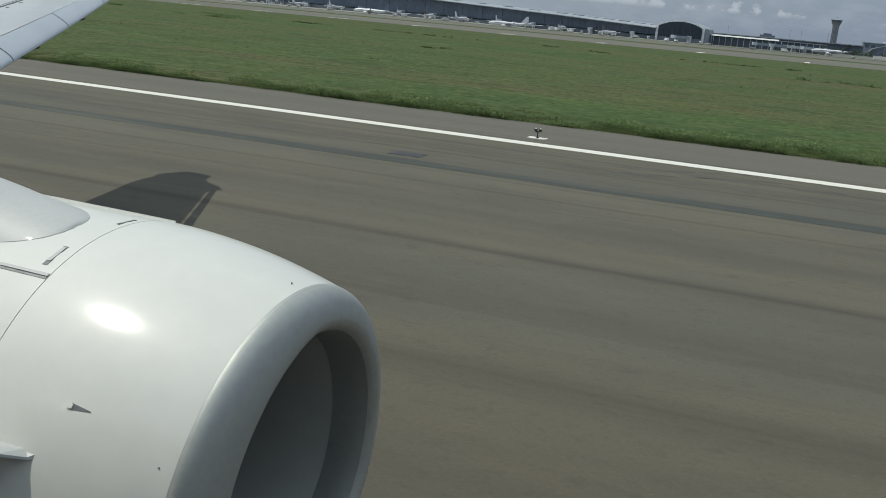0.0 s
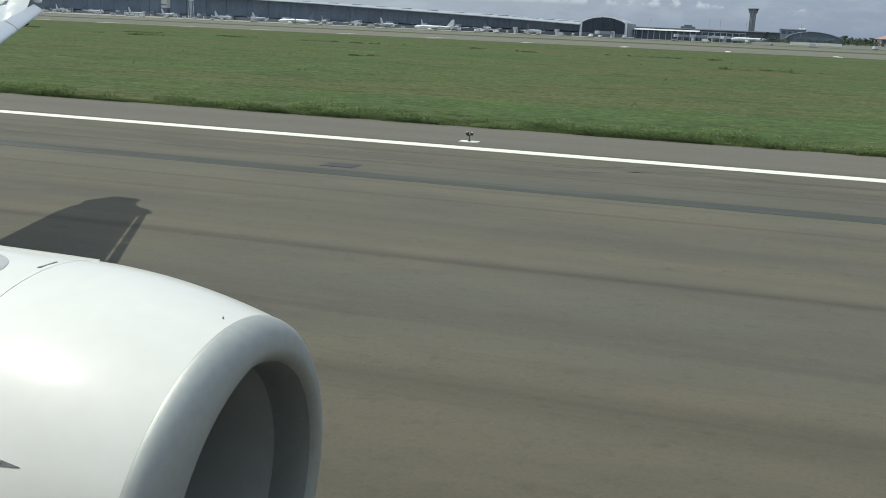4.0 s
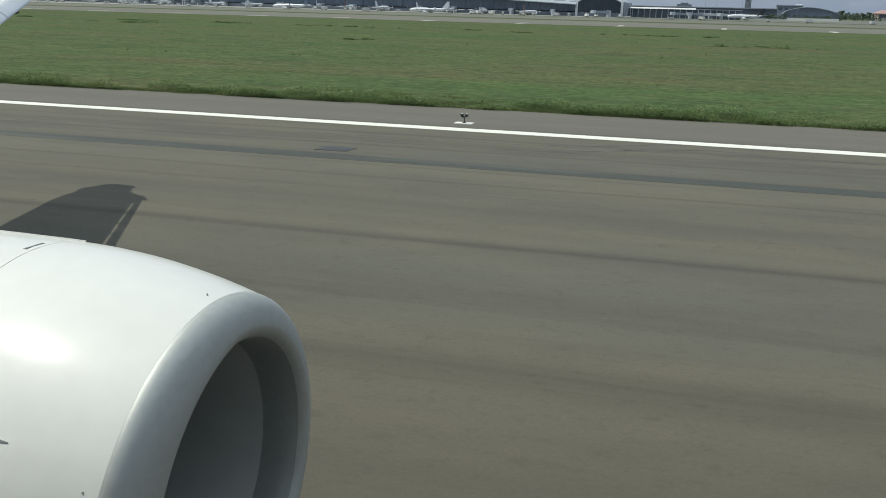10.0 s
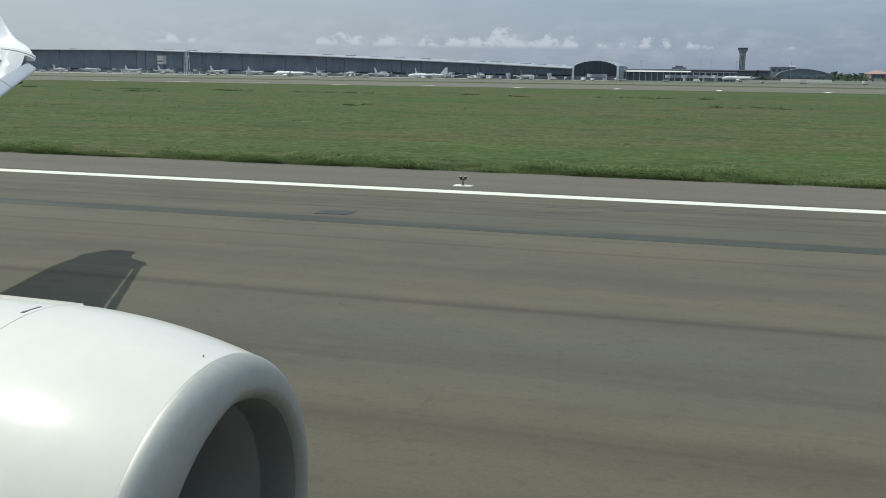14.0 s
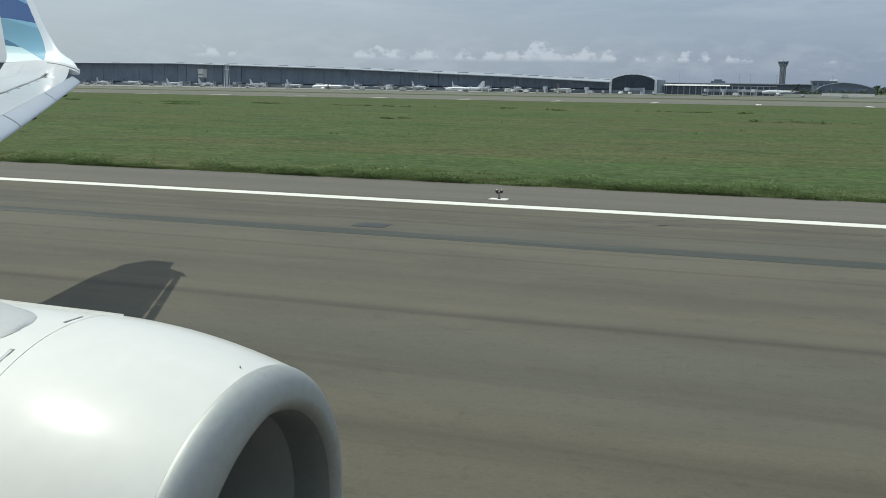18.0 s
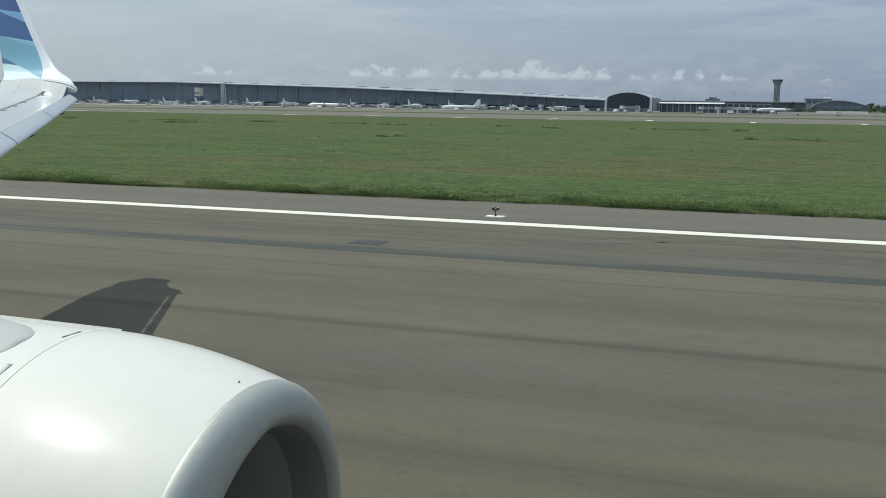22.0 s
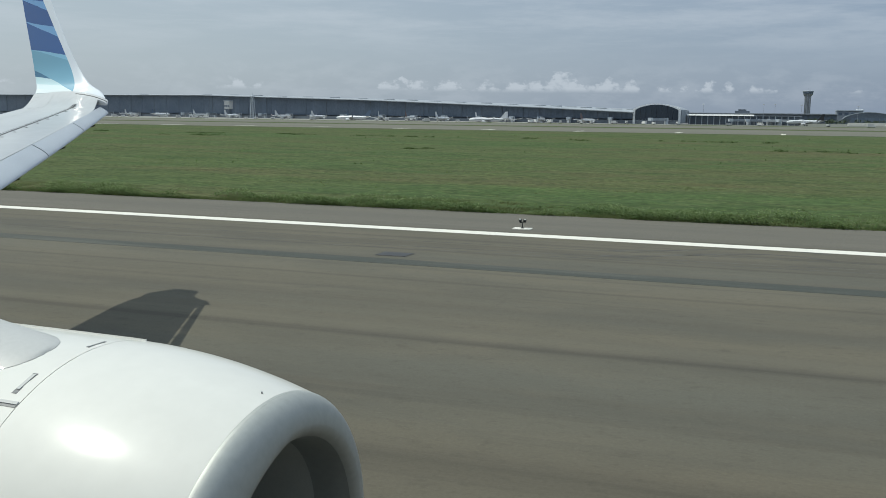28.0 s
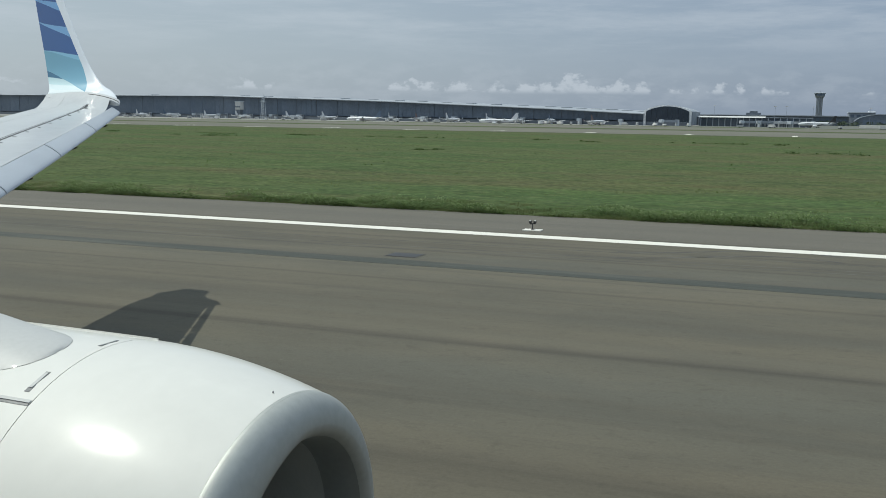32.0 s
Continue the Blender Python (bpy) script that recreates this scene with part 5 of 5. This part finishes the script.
for z in (23, 29):
    into(mast, "platform", box(-873.6, -868.4, 1087.4, 1092.6, z, z + 0.8), M_FRAME)
into(mast, "antenna", tube((-871, 1090, 29), (-871, 1090, 34), 0.4, 0.2, 6), M_FRAME)

# old terminal with red hipped roofs
old = thing("red_roof_terminal", (160, 2000, 0.0), "old terminal of linked pavilions with red tiled hipped roofs", "building")


def hip(x0, x1, y0, y1, z0, z1, inset, mat=M_RED):
    bm = bmesh.new()
    lo = [(x0, y0), (x1, y0), (x1, y1), (x0, y1)]
    hi = [(x0 + inset, y0 + inset), (x1 - inset, y0 + inset), (x1 - inset, y1 - inset), (x0 + inset, y1 - inset)]
    add_loft(bm, [[Vector((x, y, z0 - 0.8)) for x, y in lo], [Vector((x, y, z0)) for x, y in lo], [Vector((x, y, z1)) for x, y in hi]])
    return bm


for x, w, h in ((66, 34, 16), (100, 30, 14), (196, 30, 14.5), (230, 36, 15.5), (272, 34, 14), (312, 38, 15), (356, 36, 14.5), (400, 38, 15.5)):
    into(old, "wall", box(x - w / 2 + 3, x + w / 2 - 3, 1985, 2030, 0, h - 6.5), M_CREAM)
    into(old, "roof", hip(x - w / 2, x + w / 2, 1978, 2036, h - 6.5, h, w * 0.38), M_RED, "red tiled hipped roof")
    for j in range(3):
        into(old, "window", box(x - w / 2 + 5 + j * (w - 10) / 3, x - w / 2 + 3 + (j + 0.9) * (w - 10) / 3 + 2, 1984.4, 1985.1, 1.5, h - 8.5), M_GLASSDARK)
into(old, "plinth", box(44, 426, 1980, 2040, -DROP, 0.1), M_CREAM)
into(old, "concourse", box(50, 420, 2005, 2025, 0, 10), M_CREAM)
into(old, "concourse_roof", hip(46, 424, 1998, 2032, 10, 13, 8), M_RED)
into(old, "hall_wall", box(124, 176, 2000, 2050, 0, 21), M_CREAM)
into(old, "hall_lower_roof", hip(116, 184, 1992, 2058, 20, 24, 9), M_RED)
into(old, "hall_gallery", box(130, 170, 2004, 2046, 24, 28.5), M_GLASSDARK)
into(old, "hall_upper_roof", hip(122, 178, 1996, 2054, 28.5, 35, 17), M_RED)
fence = thing("blast_fence", (-110, 1380, 0.0), "low pale blast fence standing on the apron", "fence")
for k in range(12):
    into(fence, "panel", box(-141 + 5.4 * k, -135.7 + 5.4 * k, 1380, 1380.6, 0, 3.8), M_PLATE)
    into(fence, "post", box(-141.1 + 5.4 * k, -140.8 + 5.4 * k, 1380.6, 1382.0, 0, 3.2), M_METAL)


# ---------------------------------------------------------------- parked aircraft
def parked_airliner(length, tail_mat, label):
    """An airliner at the origin, nose towards -x, resting on its wheels."""
    k = length / 40.0
    root = thing("parked_airliner", (0, 0, 0), label, "aircraft", "aircraft on the apron")
    n = 16

    def body_ring(x, r, dz):
        return [Vector((x * k, r * k * math.cos(math.tau * i / n), (3.9 + dz + r * math.sin(math.tau * i / n)) * k)) for i in range(n)]

    part("fuselage", loft([body_ring(x, r, dz) for x, r, dz in ((-20, 0.1, -0.5), (-19, 1.0, -0.3), (-17, 1.65, -0.1), (-14, 2.0, 0), (8, 2.0, 0), (13, 1.6, 0.3), (17, 0.9, 0.9), (20, 0.25, 1.3))]), M_JET, root, "white fuselage", True)
    fin = loft([[Vector((x * k, y * k, z * k)) for x, y in ((a, -t), (b, -t * 0.3), (b, t * 0.3), (a, t))] for z, a, b, t in ((5.4, 12.5, 19.5, 0.25), (9.0, 15.6, 20.2, 0.18), (12.4, 18.2, 20.8, 0.1))])
    part("tail_fin", fin, tail_mat, root, "painted tail fin")
    for s in (-1, 1):
        wing = loft([[Vector((x * k, y * k * s, z * k)) for x, z in ((a, z0), ((a + b) / 2, z0 + 0.35), (b, z0), ((a + b) / 2, z0 - 0.2))] for y, a, b, z0 in ((1.6, -5.5, 2.6, 2.9), (6.0, -2.0, 3.2, 3.4), (17.0, 4.6, 6.2, 4.6))])
        part("wing", wing, M_WING, root)
        part("winglet", loft([[Vector((x * k, y * k * s, z * k)) for x, z in ((a, z0), (b, z0), (b, z0 + 0.06), (a, z0 + 0.06))] for y, a, b, z0 in ((17.0, 4.6, 6.2, 4.6), (17.6, 6.0, 7.0, 6.6))]), tail_mat, root)
        part("stabiliser", loft([[Vector((x * k, y * k * s, z * k)) for x, z in ((a, z0), (b, z0 + 0.1), (b, z0 - 0.1))] for y, a, b, z0 in ((0.8, 15, 18.8, 5.2), (6.6, 18.4, 20.4, 5.8))]), M_JET, root)
        part("engine", loft([[Vector((x * k, (5.4 * s + r * math.cos(math.tau * i / n)) * k, (1.9 + r * math.sin(math.tau * i / n)) * k)) for i in range(n)] for x, r in ((-6.4, 0.95), (-5.6, 1.15), (-3.6, 1.1), (-1.8, 0.6))]), M_JET, root, "", True)
        part("main_gear", tube((1.0 * k, 2.8 * s * k, 0.5 * k), (1.0 * k, 2.8 * s * k, 3.0 * k), 0.25 * k, 0.25 * k, 8), M_METAL, root)
        part("wheel", tube((1.0 * k, 2.4 * s * k, 0.56 * k), (1.0 * k, 3.2 * s * k, 0.56 * k), 0.56 * k, 0.56 * k, 14), M_TYRE, root)
    part("nose_wheel", tube((-15.5 * k, -0.3 * k, 0.38 * k), (-15.5 * k, 0.3 * k, 0.38 * k), 0.38 * k, 0.38 * k, 12), M_TYRE, root)
    part("nose_gear", tube((-15.5 * k, 0, 0.3 * k), (-15.5 * k, 0, 2.4 * k), 0.15 * k, 0.15 * k, 8), M_METAL, root)
    part("cockpit_glass", loft([[Vector((x * k, y * k, z * k)) for y in (-1.3 * w, -0.5 * w, 0.5 * w, 1.3 * w)] for x, z, w in ((-18.9, 4.15, 0.7), (-17.9, 4.95, 0.9))], False, False), M_DARK, root)
    for s in (-1, 1):
        part("window_band", box(-13.5 * k, 11 * k, s * 1.985 * k - 0.03, s * 1.985 * k + 0.03, 4.15 * k, 4.5 * k), M_DARK, root)
    return root


plane_a = parked_airliner(42, M_BLUE, "white airliner with dark blue tail fin parked on the apron")
plane_a.matrix_basis = pose(-685, 1000, 0, 0, 0, 4)
plane_b = parked_airliner(40, M_JET, "all-white airliner parked on the apron")
plane_b.matrix_basis = pose(-508, 950, 0, 0, 0, 18)
plane_c = parked_airliner(46, M_DARK, "long white airliner with dark tail fin parked on the apron")
plane_c.matrix_basis = pose(-196, 1240, 0, 0, 0, 22)
plane_d = parked_airliner(39, M_REDPAINT, "white airliner with dull red tail fin parked on the apron")
plane_d.matrix_basis = pose(22, 1230, 0, 0, 0, 140)
copy_thing(plane_b, pose(-16, 1180, 0, 0, 0, 176))
for src, x, dy, turn in ((plane_b, -930, -70, 262), (plane_a, -800, -66, 278), (plane_d, -700, -62, 270), (plane_b, -590, -60, 266), (plane_a, -505, -58, 274), (plane_d, -445, -55, 255), (plane_b, -1040, -72, 268), (plane_b, -865, -60, 264), (plane_b, -745, -74, 285), (plane_b, -645, -70, 262), (plane_b, -545, -74, 280), (plane_b, -1120, -66, 272), (plane_a, -1210, -70, 262), (plane_b, -1290, -64, 280), (plane_b, -1370, -70, 266)):
    u = 0.5
    for _ in range(80):
        u = min(max(u + (x - facade_point(u)[0]) / 4500, 0.0), 0.99)
    copy_thing(src, pose(x, facade_point(u)[1] + dy, 0, 0, 0, turn))
copy_thing(plane_a, pose(260, 1850, 0, 0, 0, 200))
copy_thing(plane_b, pose(330, 1840, 0, 0, 0, 170))


# ---------------------------------------------------------------- jet bridges, vehicles and light poles
def jet_bridge():
    root = thing("jet_bridge", (0, 0, 0), "grey boxy jet bridge on a steel leg", "jet bridge", "jet bridges along the terminal")
    part("tunnel", box(-1.6, 1.6, -38, 0, 4.2, 7.2, 0.2), M_WALLGREY, root)
    part("cab", box(-2.4, 2.4, -43, -37.5, 3.9, 7.6, 0.4), M_FRAME, root, "pale rounded cab")
    part("rotunda", tube((0, 0, 0), (0, 0, 7.6), 2.6, 2.6, 14), M_FRAME, root)
    for s in (-1.8, 1.8):
        part("leg", tube((s, -32, 0), (s, -32, 4.4), 0.35, 0.35, 8), M_METAL, root)
    return root


bridge = jet_bridge()
bridge.matrix_basis = pose(-905, 1330, 0, 0, 0, 20)
for x, y, turn in ((-1010, 1360, 18), (-770, 1288, 15), (-665, 1259, 14), (-560, 1232, 12), (-480, 1214, 10), (-425, 1204, 8), (-355, 1190, -20), (-1130, 1400, 15), (-1190, 1415, 16), (-1250, 1430, 14), (-1320, 1446, 16), (-1390, 1460, 18), (-1070, 1382, 18), (-955, 1346, 20), (-840, 1306, 16), (-715, 1272, 14), (-610, 1244, 13), (-520, 1222, 11), (-262, 1256, 62), (-248, 1253, -58), (-238, 1254, 70), (-226, 1256, -66)):
    copy_thing(bridge, pose(x, y, 0, 0, 0, turn))


def service_truck(long, high, label):
    root = thing("service_truck", (0, 0, 0), label, "truck", "vehicles on the apron")
    part("cab", box(-long / 2, -long / 2 + 2.0, -1.15, 1.15, 0.6, 2.6, 0.2), M_TRUCK, root)
    part("windscreen", box(-long / 2 - 0.03, -long / 2 + 0.04, -0.95, 0.95, 1.6, 2.4), M_DARK, root)
    part("box_body", box(-long / 2 + 2.15, long / 2, -1.25, 1.25, 0.9, high, 0.1), M_TRUCK, root, "pale box body")
    part("chassis", box(-long / 2 + 0.2, long / 2, -0.9, 0.9, 0.5, 0.8), M_DARK, root)
    for wx in (-long / 2 + 1.1, long / 2 - 1.4):
        for s in (-1, 1):
            part("wheel", tube((wx, s * 0.8, 0.45), (wx, s * 1.2, 0.45), 0.45, 0.45, 12), M_TYRE, root)
    return root


truck_a = service_truck(8.0, 3.8, "white catering truck standing on the apron")
truck_a.matrix_basis = pose(-610, 1040, 0, 0, 0, 20)
truck_b = service_truck(5.5, 2.6, "small pale service van standing on the apron")
truck_b.matrix_basis = pose(-540, 1060, 0, 0, 0, -30)
rng = random.Random(11)
for k in range(120):
    x = -1420 + (1090 * k / 99 if k < 100 else 1090 + 390 * (k - 99) / 21) + rng.uniform(-12, 12)
    y = (1180 - 0.18 * (x + 400) if x < -330 else 1150) - rng.uniform(20, 110)
    if rng.random() < (0.6 if k < 100 else 0.3):
        copy_thing(truck_a if k % 3 else truck_b, pose(x, y, 0, 0, 0, rng.uniform(0, 360)))


def apron_mast():
    root = thing("apron_light_mast", (0, 0, 0), "tall thin apron light mast with a floodlight head", "light mast", "light masts on the apron")
    part("pole", tube((0, 0, 0), (0, 0, 26), 0.2, 0.12, 8), M_WALLGREY, root)
    part("head_frame", box(-1.4, 1.4, -0.3, 0.3, 25.8, 26.4), M_METAL, root)
    for s in (-1.1, 0, 1.1):
        part("floodlight", box(s - 0.35, s + 0.35, -0.6, -0.3, 25.5, 26.4), M_LAMP, root)
    return root


pole = apron_mast()
pole.matrix_basis = pose(-320, 1290, 0)
for x, y in ((-246, 1310), (-232, 1300), (-200, 1330), (-128, 1400), (20, 1400), (120, 1600)):
    copy_thing(pole, pose(x, y, 0))


# the far side of the field was laid out about its own origin
for ob in scene.objects:
    if ob.parent is None and ob.location.y > 600:
        ob.location.x += AHEAD
        if ob not in (tower, old, low, pier):        # these are built down to the ground
            ob.location.z += fall(ob.location.y)


# ---------------------------------------------------------------- distant trees
def tree_line(name, seed, count, x0, x1, y0, y1, h, label):
    """Joined clumps of leaf facets, too far off to tell apart."""
    rng = np.random.default_rng(seed)
    verts, faces = [], []
    for k in range(count):
        cx, cy = rng.uniform(x0, x1), rng.uniform(y0, y1)
        foot = Vector((0, 0, -DROP))
        hh = h * rng.uniform(0.55, 1.1)
        for j in range(26):
            p = Vector((cx + rng.normal(0, hh * 0.35), cy + rng.normal(0, hh * 0.3), hh * (0.25 + 0.72 * rng.random())))
            s = hh * rng.uniform(0.10, 0.22)
            a, t = rng.uniform(0, math.tau), rng.uniform(-0.8, 0.8)
            ax = Vector((math.cos(a), math.sin(a), 0.2)) * s
            bx = Vector((-math.sin(a) * 0.4, math.cos(a) * 0.4, math.cos(t))) * s
            n = len(verts)
            verts += [q + foot for q in (p - ax, p - bx, p + ax, p + bx)]
            faces.append((n, n + 1, n + 2, n + 3))
        n = len(verts)
        verts += [Vector((cx - 0.4, cy, -DROP)), Vector((cx + 0.4, cy, -DROP)), Vector((cx + 0.2, cy, hh * 0.6 - DROP)), Vector((cx - 0.2, cy, hh * 0.6 - DROP))]
        faces.append((n, n + 1, n + 2, n + 3))
    return tagged(quads(name, verts, faces, M_LEAF), label, "trees", "", "stuff")


tree_line("far_tree_line", 21, 700, -2600 + AHEAD, 900 + AHEAD, 2120, 2300, 16, "dark green line of distant trees behind the terminals")
tree_line("terminal_trees", 22, 60, -240 + AHEAD, 40 + AHEAD, 1760, 1860, 8, "low dark trees before the low terminal")
tree_line("old_terminal_trees", 23, 70, 60 + AHEAD, 420 + AHEAD, 1880, 1960, 9, "dark green trees among the red-roofed pavilions")
